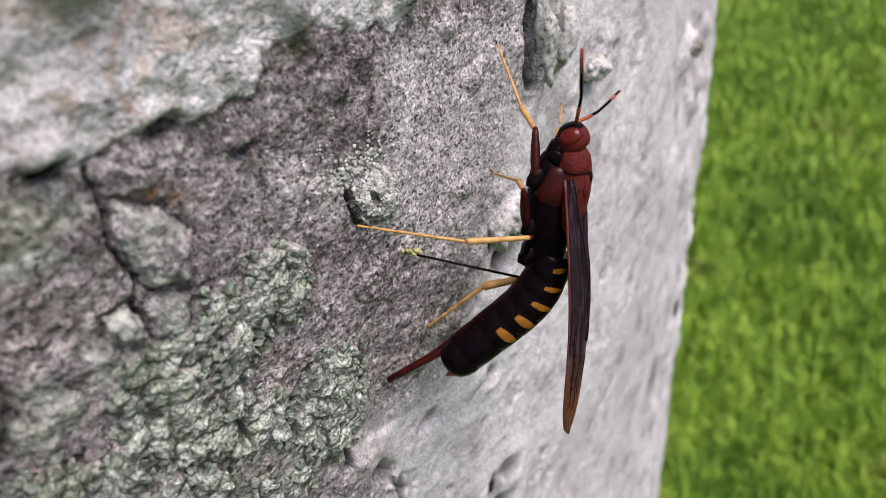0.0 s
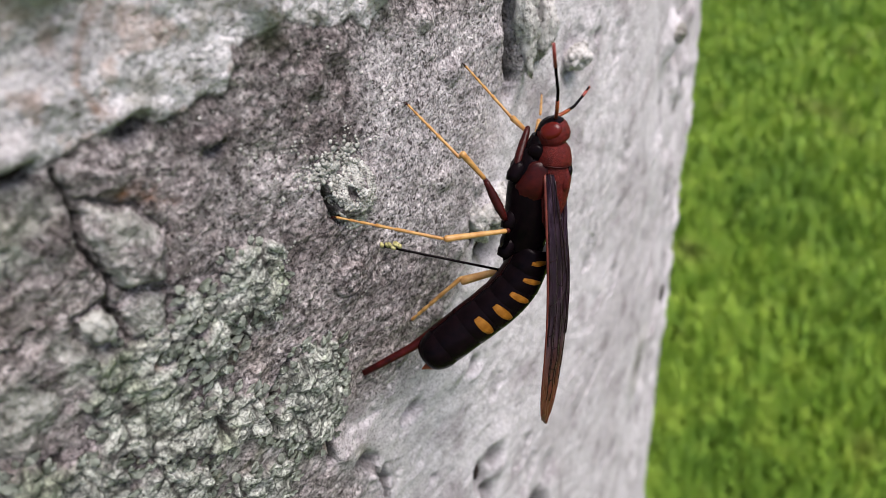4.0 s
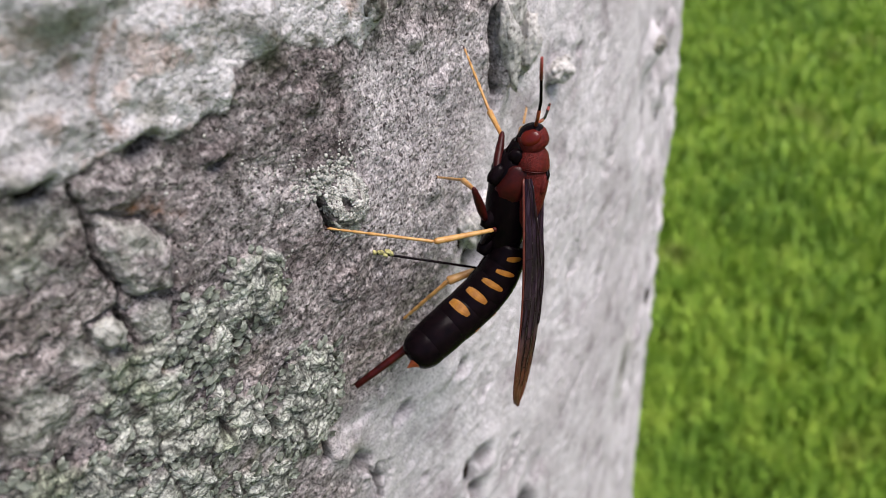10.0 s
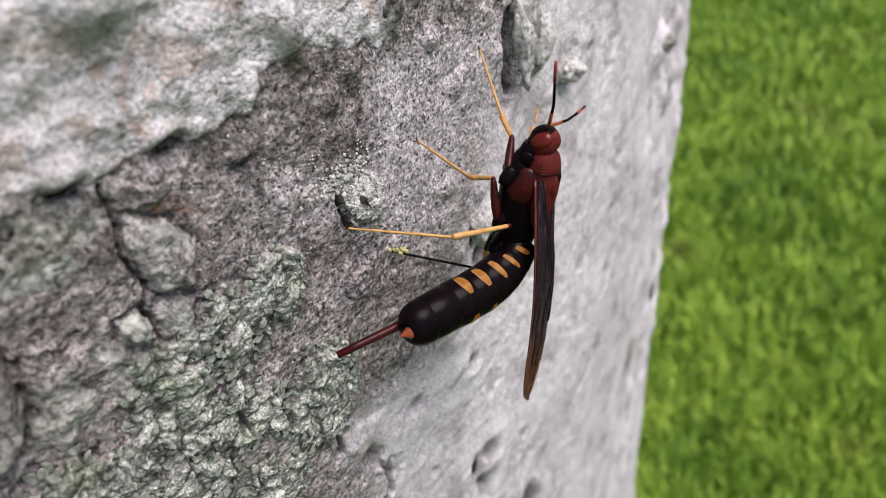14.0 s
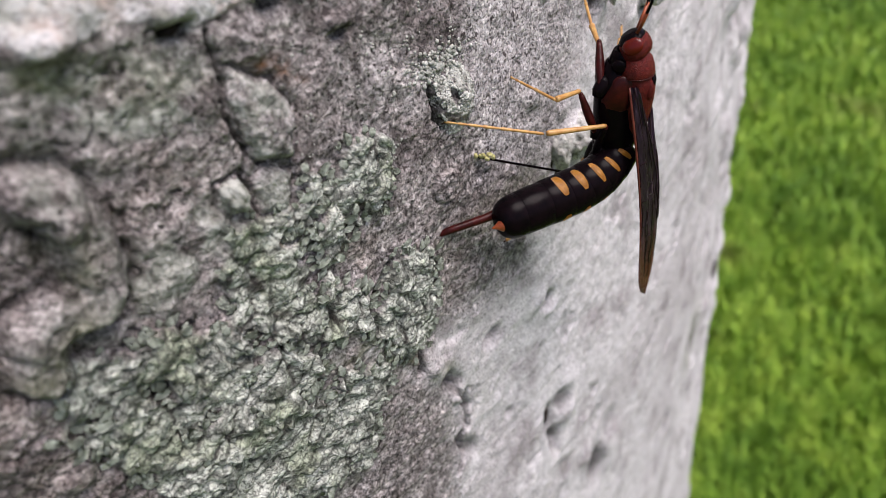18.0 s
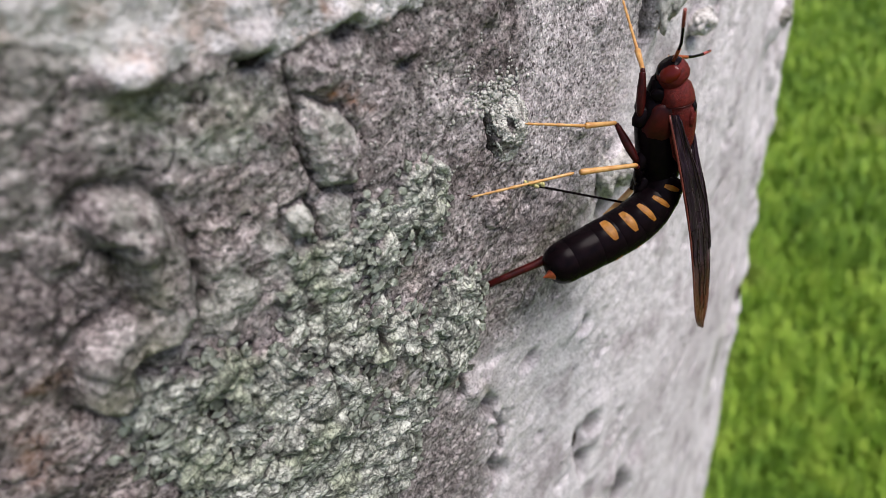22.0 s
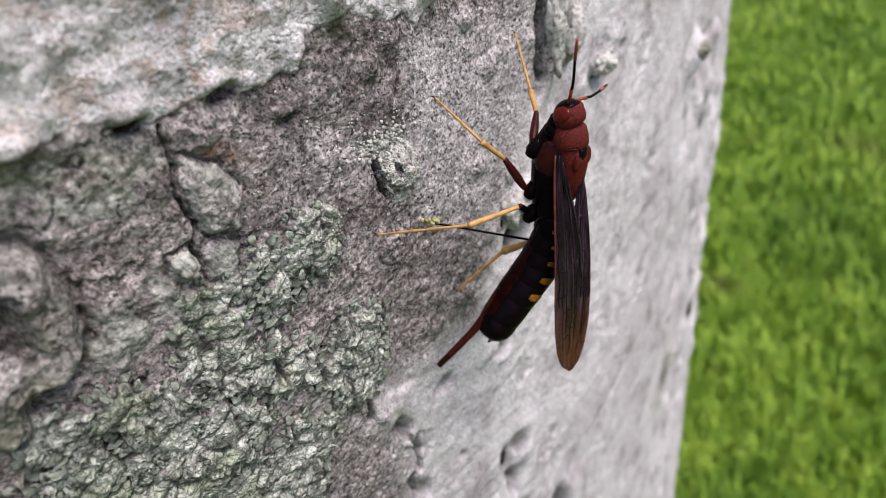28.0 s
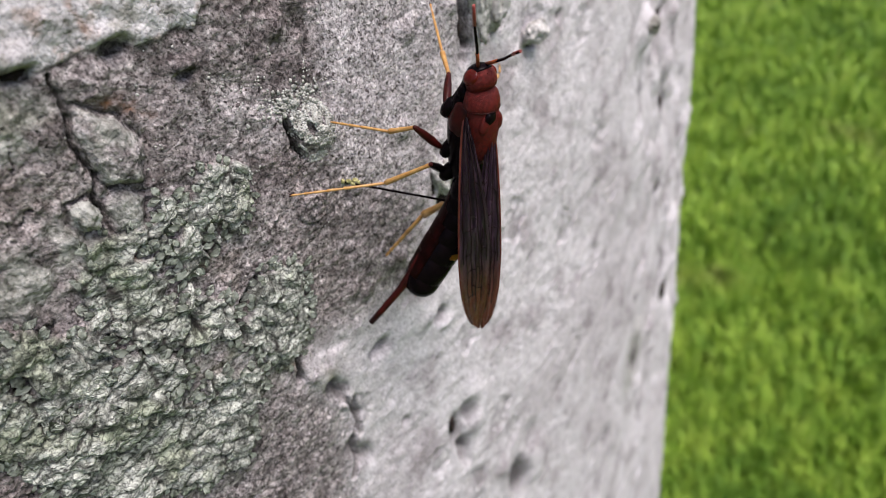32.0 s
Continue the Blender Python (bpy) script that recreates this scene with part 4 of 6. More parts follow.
# ---- lawn ----
def lawn():
    xs = np.array(spaced(-60, -6, 6) + spaced(-6, 8, 0.25) + spaced(8, 61, 6))
    ys = np.array(spaced(-60, -6, 6) + spaced(-6, 10, 0.25) + spaced(10, 900, 2, 1.3))
    x, y = np.meshgrid(xs, ys)
    z = 0.05 * fbm(x / 2.5, y / 2.5, 3, 401)
    nu, nv = len(xs), len(ys)
    i, j = np.meshgrid(np.arange(nu - 1), np.arange(nv - 1))
    faces = np.stack([j * nu + i, j * nu + i + 1, (j + 1) * nu + i + 1, (j + 1) * nu + i], -1).reshape(-1, 4)
    ob = place_mesh("ground", grid_mesh("ground", np.stack([x, y, z], -1).reshape(-1, 3), faces), SOIL)
    tagged(ob, "green mown lawn with a few brown tufts", "ground", kind="structure")
    rng = np.random.default_rng(9)
    n, m = 130000, 110000
    d = np.concatenate([0.4 + 6.0 * rng.random(n) ** 1.3, 0.3 + 4.2 * np.sqrt(rng.random(m))])
    a = np.concatenate([rng.uniform(radians(2), radians(55), n), rng.uniform(radians(55), radians(362), m)])
    n += m
    bx, by = d * np.sin(a), d * np.cos(a)
    keep = np.hypot(bx - AXIS[0], by - AXIS[1]) > RADIUS + 0.08
    bx, by, n = bx[keep], by[keep], keep.sum()
    clump = smooth(-0.3, 0.3, fbm(bx * 8, by * 8, 3, 402))
    tall = rng.uniform(0.035, 0.085, n) * (0.85 + 0.3 * clump)
    wide = rng.uniform(0.0015, 0.0035, n) * (0.6 + 0.4 * d[keep])
    az, lean = rng.uniform(0, 6.28, n), rng.uniform(0.1, 0.6, n)
    root = np.stack([bx, by, 0.05 * fbm(bx / 2.5, by / 2.5, 3, 401)], -1)
    side = np.stack([np.cos(az), np.sin(az), 0 * az], -1) * wide[:, None]
    fall = np.stack([-np.sin(az), np.cos(az), 0 * az], -1)
    up = np.array([0, 0, 1.0])
    mid = root + tall[:, None] * (0.6 * up + 0.22 * lean[:, None] * fall)
    tip = root + tall[:, None] * (up * (1 - 0.3 * lean[:, None]) + 0.75 * lean[:, None] * fall)
    verts = np.stack([root - side, root + side, mid - 0.8 * side, mid + 0.8 * side, tip], 1).reshape(-1, 3)
    base = (np.arange(n) * 5)[:, None]
    faces = np.concatenate([base + np.array([0, 1, 3]), base + np.array([0, 3, 2]), base + np.array([2, 3, 4])])
    ob = place_mesh("grass", grid_mesh("grass", verts, faces), GRASS)
    tagged(ob, "bright green lawn grass blades on the ground", "grass", kind="stuff")


lawn()


# ---- the horntail ----
def loft(sections, sides=14, close=True, bend=None):
    """Rings along y: (y, half width, half height, x offset, z offset), all in mm; ends closed."""
    bm = bmesh.new()
    rings = []
    for y, rx, rz, ox, oz in sections:
        rings.append([bm.verts.new(((ox + rx * math.cos(2 * math.pi * k / sides)) * 0.001, y * 0.001, (oz + rz * math.sin(2 * math.pi * k / sides)) * 0.001)) for k in range(sides)])
    for a, b in zip(rings, rings[1:]):
        for k in range(sides):
            bm.faces.new((a[k], a[(k + 1) % sides], b[(k + 1) % sides], b[k])).smooth = True
    if close:
        bm.faces.new(rings[0][::-1])
        bm.faces.new(rings[-1])
    bmesh.ops.recalc_face_normals(bm, faces=bm.faces[:])
    return bm


def ovoid(c, r, seed=0, rough=0.04, turn=(0, 0, 0)):
    bm = blob(r, seed, rough, 2.0, 3)
    bm.transform(pose(c[0] * 0.001, c[1] * 0.001, c[2] * 0.001, *turn))
    return bm


def bone(a, b):
    """The pose of a limb piece that lies along y from a to b (mm)."""
    a, b = Vector(a) * 0.001, Vector(b) * 0.001
    y = (b - a).normalized()
    x = y.cross(Vector((0, 0, 1))).normalized()
    return Matrix.Translation(a) @ Matrix((x, y, x.cross(y))).transposed().to_4x4()


def limb(name, length, profile, mat, parent, label=""):
    """A jointed limb piece along y; profile: (fraction, radius in mm)."""
    return part(name, loft([(f * length, r, r, 0, 0) for f, r in profile], 12), mat, parent, label)


FEMUR = ((0, 0.22), (0.1, 0.34), (0.35, 0.45), (0.65, 0.42), (0.88, 0.31), (0.96, 0.3), (1, 0.18))
TIBIA = ((0, 0.16), (0.05, 0.23), (0.12, 0.21), (0.5, 0.25), (0.85, 0.29), (0.96, 0.31), (1, 0.2))
TARSUS = ((0, 0.101), (0.03, 0.156), (0.3, 0.140), (0.43, 0.168), (0.45, 0.086), (0.47, 0.125), (0.61, 0.156), (0.63, 0.078), (0.65, 0.117), (0.75, 0.148), (0.77, 0.078), (0.79, 0.109), (0.85, 0.140), (0.87, 0.070), (0.9, 0.086), (0.97, 0.133), (1, 0.062))


def leg(name, sizes, parent, femur_mat, thick=1.0):
    f, t, s = sizes
    shin, foot = ([(q, w * thick) for q, w in profile] for profile in (TIBIA, TARSUS))
    fe = limb("femur", f, FEMUR, femur_mat, parent, "dark red spindle-shaped femur" if femur_mat is MAROON else "black femur")
    ti = limb("tibia", t, shin, YELLOW, parent, "amber yellow tibia")
    ta = limb("tarsus", s, foot, YELLOW, parent, "slender jointed yellow tarsus")
    part("knee", ovoid((0, f * 1.0, 0), (0.24, 0.28, 0.24), 3, 0.03), MAROON, fe, "dark red knee joint")
    for k, side in enumerate((-1, 1)):
        claw = part("claw", loft([(0, 0.09, 0.09, 0, 0), (0.3, 0.06, 0.06, side * 0.16, -0.05), (0.5, 0.02, 0.02, side * 0.22, -0.2)], 6), MAROON, ta, "small dark claw")
        claw.location = (0, s * 0.00098, 0)
    return fe, ti, ta


# outline of a folded wing: share of its length, outer edge and inner edge in mm from the midline of the back
WING_T = (0.0, 0.06, 0.15, 0.3, 0.45, 0.6, 0.75, 0.86, 0.93, 0.97, 1.0)
WING_OUT = (1.35, 1.6, 1.8, 2.0, 2.15, 2.25, 2.15, 1.85, 1.45, 1.05, 0.4)
WING_IN = (1.2, 0.85, 0.35, -0.35, -0.8, -1.0, -0.95, -0.65, -0.3, -0.05, 0.1)


def wing_point(t, s, length, side, seed):
    """A place on the pleated membrane: t along it, s from the outer to the inner edge, in mm."""
    a, b = np.interp(t, WING_T, WING_OUT), np.interp(t, WING_T, WING_IN)
    a += (0.35 if side > 0 else 0.0) * math.sin(math.pi * min(1, t * 1.02)) ** 0.7
    pleat = 0.15 * math.sin(s * 21 + 2.5 * t + seed) + 0.05 * math.sin(s * 11 - 9 * t + seed) + 0.05 * math.sin(t * 47 + s * 9 + seed) * s
    z = 0.42 * math.sin(math.pi * (0.15 + 0.7 * s)) * (1 - 0.55 * t) - 0.75 * (1 - s) ** 2 * (1 - 0.9 * t) + 1.15 * math.sin(math.pi * t ** 0.9) + pleat * (1 - 0.6 * t ** 4)
    return side * (a + (b - a) * s), t * length, z


def wing_mesh(length, side, seed):
    bm = bmesh.new()
    rows = [[bm.verts.new(Vector(wing_point(i / 70, j / 26, length, side, seed)) * 0.001) for j in range(27)] for i in range(71)]
    for a, b in zip(rows, rows[1:]):
        for j in range(26):
            bm.faces.new((a[j], a[j + 1], b[j + 1], b[j])).smooth = True
    bmesh.ops.solidify(bm, geom=bm.faces[:], thickness=0.00003)
    bmesh.ops.recalc_face_normals(bm, faces=bm.faces[:])
    return bm


def tube(points, radius, sides=6):
    """A thin round strand through places in mm."""
    bm = bmesh.new()
    rings = []
    for i, p in enumerate(points):
        d = (Vector(points[min(i + 1, len(points) - 1)]) - Vector(points[max(i - 1, 0)])).normalized()
        x = d.cross(Vector((0.1, 0.05, 1))).normalized()
        z = x.cross(d)
        r = radius(i / (len(points) - 1)) if callable(radius) else radius
        rings.append([bm.verts.new((Vector(p) + r * (x * math.cos(2 * math.pi * k / sides) + z * math.sin(2 * math.pi * k / sides))) * 0.001) for k in range(sides)])
    for a, b in zip(rings, rings[1:]):
        for k in range(sides):
            bm.faces.new((a[k], a[(k + 1) % sides], b[(k + 1) % sides], b[k])).smooth = True
    bm.faces.new(rings[0][::-1])
    bm.faces.new(rings[-1])
    bmesh.ops.recalc_face_normals(bm, faces=bm.faces[:])
    return bm


WING_BASE, WING_TIP = (-0.60, 4.60, 1.35), (-1.25, -22.53, 4.29)


def wing(parent, side, drop, label):
    length = (Vector(WING_TIP) - Vector(WING_BASE)).length + (0.25 if side < 0 else 0)
    seed = 1.0 if side > 0 else 3.7
    bm = wing_mesh(length, side, seed)
    bm.transform(Matrix.Translation((0, 0, drop * 0.001)))
    w = part("forewing", bm, WING, parent, label)
    def vein(name, radius, places, label="", mat=VEIN):
        pts = [Vector(wing_point(t, s, length, side, seed)) + Vector((0, 0, drop + 0.02)) for t, s in places]
        part(name, tube(pts, radius, 6), mat, w, label)
    vein("leading_vein", lambda t: 0.13 - 0.07 * t, [(t, 0.0) for t in np.linspace(0, 0.97, 30)], "reddish leading edge vein", EDGE_VEIN)
    for s0, s1, t0, t1, r in ((0.12, 0.16, 0.0, 0.62, 0.08), (0.35, 0.40, 0.0, 0.80, 0.07), (0.60, 0.62, 0.02, 0.74, 0.065), (0.82, 0.86, 0.06, 0.60, 0.06), (0.25, 0.22, 0.5, 0.86, 0.05), (0.52, 0.50, 0.46, 0.88, 0.05), (0.74, 0.70, 0.44, 0.82, 0.05), (0.97, 0.98, 0.1, 0.9, 0.04)):
        vein("vein", r, [(t, s0 + (s1 - s0) * (t - t0) / (t1 - t0) + 0.015 * math.sin(40 * t)) for t in np.linspace(t0, t1, 22)])
    for t, s0, s1 in ((0.30, 0.14, 0.38), (0.38, 0.38, 0.61), (0.46, 0.15, 0.52), (0.52, 0.61, 0.84), (0.58, 0.16, 0.40), (0.66, 0.22, 0.50), (0.62, 0.50, 0.72), (0.73, 0.40, 0.70), (0.24, 0.61, 0.83), (0.80, 0.22, 0.50)):
        vein("cross_vein", 0.05, [(t + 0.02 * q * (1 if s0 > 0.3 else -1), s0 + (s1 - s0) * q) for q in np.linspace(0, 1, 6)])
    return w


SEGMENTS = (1.9, 1.9, 2.0, 2.1, 2.4, 2.9, 3.2)
SHARE = (0.2, 0.45, 0.7, 0.9, 1.0, 1.0, 1.0)
HINGE = Vector((0, -3.6, 0.2))


def tail_frames(pitch, yaw, roll):
    """The poses of the abdomen's rings for one bend of it, in degrees, base to tip."""
    p, out = Vector(HINGE), []
    late = min(1.0, max(0.3, 1 - (abs(yaw) - 55) / 45 * 0.7))  # a strong bend begins nearer the waist
    for length, share in zip(SEGMENTS, (1 - (1 - s) * late for s in SHARE)):
        m = pose(0, 0, 0, 0, 0, yaw * share) @ pose(0, 0, 0, pitch * share) @ pose(0, 0, 0, 0, roll * share)
        out.append(Matrix.Translation(p * 0.001) @ m)
        p = p + m @ Vector((0, -length, 0))
    return out


def tergite(i, parent):
    """One ring of the abdomen along -y, with its amber side marks."""
    radii = (2.0, 2.25, 2.40, 2.44, 2.42, 2.38, 2.28, 1.65)
    drop = (0.1, 0.06, 0.0, -0.12, -0.26, -0.38, -0.46, -0.5)
    r0, r1, d0, d1, length = radii[i], radii[i + 1], drop[i], drop[i + 1], SEGMENTS[i]
    ys, rs, ds = (-length, -length * 0.5, 0.0), (r1 + 0.02, (r0 + r1) / 2 + 0.035, r0 - 0.02), (d1, (d0 + d1) / 2, d0)
    if i < 6:
        secs = [(0.5, r0 * 0.9, r0 * 0.82, 0, d0), (0.12, r0 - 0.05, r0 * 0.92 - 0.05, 0, d0)]
        secs += [(y, r, r * 0.92, 0, d) for y, r, d in zip(ys[::-1], rs[::-1], ds[::-1])]
        secs += [(-length - 0.1, r1 - 0.03, r1 * 0.92 - 0.03, 0, d1), (-length - 0.5, r1 - 0.3, r1 * 0.92 - 0.3, 0, d1)]
    else:
        secs = [(0.5, r0 - 0.1, r0 * 0.92 - 0.1, 0, d0), (0, r0 - 0.02, r0 * 0.92 - 0.02, 0, d0), (-0.7, r0, r0 * 0.92, 0, d0), (-1.3, r0 * 0.96, r0 * 0.88, 0, d0), (-1.8, r0 * 0.88, r0 * 0.8, 0, d0 - 0.02), (-2.2, r0 * 0.76, r0 * 0.7, 0, d0 - 0.03), (-2.5, r0 * 0.6, r0 * 0.56, 0, d0 - 0.03), (-2.68, r0 * 0.38, r0 * 0.36, 0, d0 - 0.02), (-2.74, r0 * 0.12, r0 * 0.12, 0, d0)]
    seg = part("abdomen_ring", loft(secs, 32), DARK_CHITIN, parent, "glossy black abdomen ring with amber side marks" if i < 5 else "glossy black abdomen ring")
    if i < 6:
        bm = bmesh.new()
        rows = [[bm.verts.new(((np.interp(y, ys, rs) + 0.03) * math.cos(radians(a)) * 0.001, y * 0.001, (np.interp(y, ys, ds) + (np.interp(y, ys, rs) * 0.92 + 0.03) * math.sin(radians(a))) * 0.001)) for a in range(232, 312, 8)] for y in np.linspace(0.25, -length - 0.25, 8)]
        for p, q in zip(rows, rows[1:]):
            for k in range(len(p) - 1):
                bm.faces.new((p[k], p[k + 1], q[k + 1], q[k])).smooth = True
        bmesh.ops.solidify(bm, geom=bm.faces[:], thickness=0.00005)
        bmesh.ops.recalc_face_normals(bm, faces=bm.faces[:])
        part("sternite", bm, BELLY, seg, "dark red belly plate")
    if i < 5:
        a0, a1 = ((30, 78), (28, 82), (26, 86), (26, 88), (28, 90))[i]
        wide = (0.55, 0.55, 0.68, 0.9, 1.0)[i]
        for sgn in (1, -1):
            bm = bmesh.new()
            rows = []
            for k in range(15):
                a = radians(90 + sgn * (a0 + (a1 - a0) * k / 14))
                taper = math.sin(math.pi * (0.08 + 0.78 * k / 14)) ** 0.6 * (1 + 0.08 * math.sin(3.1 * k + i))
                row = []
                for q in range(5):
                    y = -0.2 * length - wide / 2 + wide / 2 * taper * (q / 2 - 1) - 0.012 * (k - 7)
                    rr, oz = np.interp(y, ys, rs) + 0.03 - (0.025 if q in (0, 4) else 0), np.interp(y, ys, ds)
                    row.append(bm.verts.new((rr * math.cos(a) * 0.001, y * 0.001, (oz + rr * 0.92 * math.sin(a)) * 0.001)))
                rows.append(row)
            for p, q in zip(rows, rows[1:]):
                for k in range(4):
                    bm.faces.new((p[k], p[k + 1], q[k + 1], q[k])).smooth = True
            bmesh.ops.solidify(bm, geom=bm.faces[:], thickness=0.00004)
            bmesh.ops.recalc_face_normals(bm, faces=bm.faces[:])
            part("amber_mark", bm, AMBER, seg, "amber yellow side mark")
    return seg


def horntail():
    w = tagged(new("horntail"), "brick-red and black horntail wasp drilling its egg tube into the bark", "wasp")
    head = part("head", loft([(9.75, 0.46, 0.48, 0, 0.25), (9.62, 0.86, 0.80, 0, 0.25), (9.28, 1.29, 1.16, 0, 0.25), (8.86, 1.52, 1.40, 0, 0.25), (8.36, 1.60, 1.50, 0, 0.22), (7.86, 1.57, 1.48, 0, 0.2), (7.48, 1.45, 1.32, 0, 0.15), (7.27, 1.19, 1.04, 0, 0.05), (7.10, 0.94, 0.79, 0, -0.1)], 32), RED_CHITIN, w, "dull brick-red head")
    nod = Matrix.Translation((0, 0.0079, 0.0002))
    head.matrix_local = Matrix.Translation((0, -0.0004, 0.0007)) @ nod @ pose(0, 0, 0, -28) @ nod.inverted()
    for s in (-1, 1):
        part("eye", ovoid((s * 1.15, 8.8, 0.25), (0.46, 0.80, 1.0), 5, 0.01, (0, 0, s * 26)), EYE_RED, head, "glossy red oval compound eye")
    part("crown", loft([(9.79, 0.46, 0.48, 0, 0.25), (9.65, 0.89, 0.83, 0, 0.25), (9.30, 1.32, 1.19, 0, 0.25), (9.12, 1.41, 1.28, 0, 0.25), (9.06, 1.36, 1.22, 0, 0.25)], 32), DARK_CHITIN, head, "black crown between the eyes")
    for p in ((0, 8.95, 1.48), (-0.25, 8.7, 1.56), (0.25, 8.7, 1.56)):
        part("ocellus", ovoid(p, (0.13, 0.13, 0.1), 2, 0.0), DARK_CHITIN, head, "tiny glossy simple eye")
    part("mouthparts", ovoid((0, 8.7, -0.8), (0.5, 0.55, 0.5), 7, 0.1), DARK_CHITIN, head, "dark mouthparts")
    part("neck", loft([(7.6, 0.86, 0.88, 0, -0.3), (5.6, 1.40, 1.41, 0, -0.6)], 14), DARK_CHITIN, w, "dark neck")
    back = [part("pronotum", loft([(7.55, 0.99, 0.72, 0, 0.35), (7.35, 1.29, 1.04, 0, 0.45), (6.9, 1.72, 1.41, 0, 0.5), (6.2, 1.86, 1.60, 0, 0.55), (5.7, 1.92, 1.69, 0, 0.55), (5.5, 1.89, 1.67, 0, 0.55), (5.42, 1.72, 1.50, 0, 0.55)], 32), RED_CHITIN, w, "finely hairy brick-red collar")]
    back.append(part("collar_rim", loft([(5.54, 1.90, 1.70, 0, 0.55), (5.5, 1.95, 1.73, 0, 0.55), (5.42, 1.90, 1.70, 0, 0.55)], 32), MAROON, w, "thin dark red rim of the collar"))
    back.append(part("mesothorax", loft([(5.7, 1.48, 1.32, 0, 0.6), (5.2, 1.70, 1.57, 0, 0.66), (4.2, 1.79, 1.72, 0, 0.7), (3.0, 1.76, 1.72, 0, 0.7), (1.6, 1.64, 1.63, 0, 0.65), (0.2, 1.52, 1.54, 0, 0.5), (-0.6, 1.25, 1.32, 0, 0.3)], 32), RED_CHITIN, w, "brick-red back of the thorax"))
    for ob in back:
        ob.location = (0, -0.0002, 0.0005)
    part("underside", loft([(6.4, 0.94, 0.88, 0, -0.9), (5.4, 1.52, 1.41, 0, -0.9), (4.2, 1.86, 1.85, 0, -0.85), (2.6, 1.99, 2.07, 0, -0.75), (0.5, 2.03, 2.20, 0, -0.6), (-1.5, 1.95, 2.20, 0, -0.5), (-3.0, 1.72, 1.94, 0, -0.5), (-4.4, 1.40, 1.50, 0, -0.6)], 32), DARK_CHITIN, w, "black-brown hairy sides and underside of the thorax")
    for s in (-1, 1):
        part("side_plate", ovoid((s * 1.42, 3.3, -0.45), (0.68, 2.3, 1.45), 14 + s, 0.12, (14, 0, 0)), MAROON, w, "dark red side plate")
        part("shoulder", ovoid((s * 1.1, 6.3, -0.5), (0.42, 0.7, 0.75), 17 + s, 0.06), DARK_CHITIN, w, "black hollow beside the collar")
    part("shield", ovoid((-0.35, 4.6, 2.62), (0.75, 0.8, 0.30), 9, 0.2), DARK_CHITIN, w, "black shield on the back")
    for s in (-1, 1):
        part("back_lobe", ovoid((s * 0.85, 4.0, 2.45), (0.6, 1.1, 0.42), 24 + s, 0.06, (0, 0, s * 14)), RED_CHITIN, w, "brick-red lobe of the back")
        for y in (4.3, -0.4, -3.3):
            part("coxa", loft([(1.0, 0.5, 0.5, 0, 0), (0.5, 0.7, 0.75, 0, 0), (-0.5, 0.72, 0.78, 0, 0), (-1.1, 0.5, 0.5, 0, 0)], 14), DARK_CHITIN, w, "black coxa").matrix_local = pose(s * 0.00125, y * 0.001, -0.0020, 25, s * -30, s * 12)
        part("wing_root", ovoid((s * 1.3, 4.75, 1.5), (0.36, 0.55, 0.32), 30 + s, 0.12), MAROON, w, "dark red wing root")
    part("scutellum", loft([(3.9, 0.47, 0.31, 0, 2.05), (3.4, 0.90, 0.48, 0, 2.05), (2.6, 0.82, 0.53, 0, 2.05), (1.7, 0.55, 0.44, 0, 2.05), (1.0, 0.23, 0.26, 0, 2), (0.7, 0.06, 0.09, 0, 1.95)], 20), RED_CHITIN, w, "pointed brick-red shield between the wings")
    wings = [wing(w, -1, -0.14, "smoky purple-brown wing folded over the back"), wing(w, 1, 0.1, "smoky purple-brown wing with a reddish leading edge")]
    rings = [tergite(i, w) for i in range(7)]
    last = rings[6]
    part("cornus", loft([(-1.6, 1.2, 0.9, 0, 0.25), (-2.2, 0.95, 0.75, 0, 0.25), (-2.65, 0.6, 0.5, 0, 0.2), (-3.05, 0.28, 0.25, 0, 0.1), (-3.5, 0.04, 0.04, 0, 0)], 14), CORNUS, last, "short orange-brown tail spike")
    part("sheath", tube([(0, 3.0, -1.95), (0, 1.0, -2.1), (0, -1.2, -2.15), (0.05, -3.0, -2.35), (0.15, -6.2, -2.98), (0.25, -8.5, -3.45)], lambda t: 0.62 - 0.12 * t if t < 0.5 else 0.46 - 0.2 * (t - 0.5), 10), MAROON, last, "dark red drill sheath")
    drill = part("ovipositor", tube([(0, 0, 0), (0, 6, 0), (0, 12, 0), (0, 17, 0)], 0.135, 8), DARK_CHITIN, w, "thin black egg-laying drill in the bark")
    legs = {"LF": leg("foreleg", (4.33, 3.80, 7.96), w, MAROON), "LM": leg("middle_leg", (4.16, 3.59, 7.26), w, MAROON), "LH": leg("hind_leg", (3.99, 6.25, 9.85), w, DARK_CHITIN), "RH": leg("hind_leg", (4.11, 5.00, 8.01), w, DARK_CHITIN, 1.6),
            "RF": leg("foreleg", (4.33, 3.80, 7.96), w, MAROON), "RM": leg("middle_leg", (4.16, 3.59, 7.26), w, MAROON)}
    feelers = []
    for s in (-1, 1):
        f = part("antenna", tube([(0, 0, 0), (0.1 * s, 1.2, 0.15), (0.25 * s, 3.5, 0.3), (0.2 * s, 5.8, 0.15), (0, 8.0, 0)], lambda t: 0.15 - 0.02 * t, 8), DARK_CHITIN, w, "black antenna with reddish base and tip")
        part("antenna_base", tube([(0, -0.1, 0), (0.1 * s, 1.2, 0.15), (0.21 * s, 2.4, 0.24)], 0.17, 8), CORNUS, f, "reddish base of the antenna")
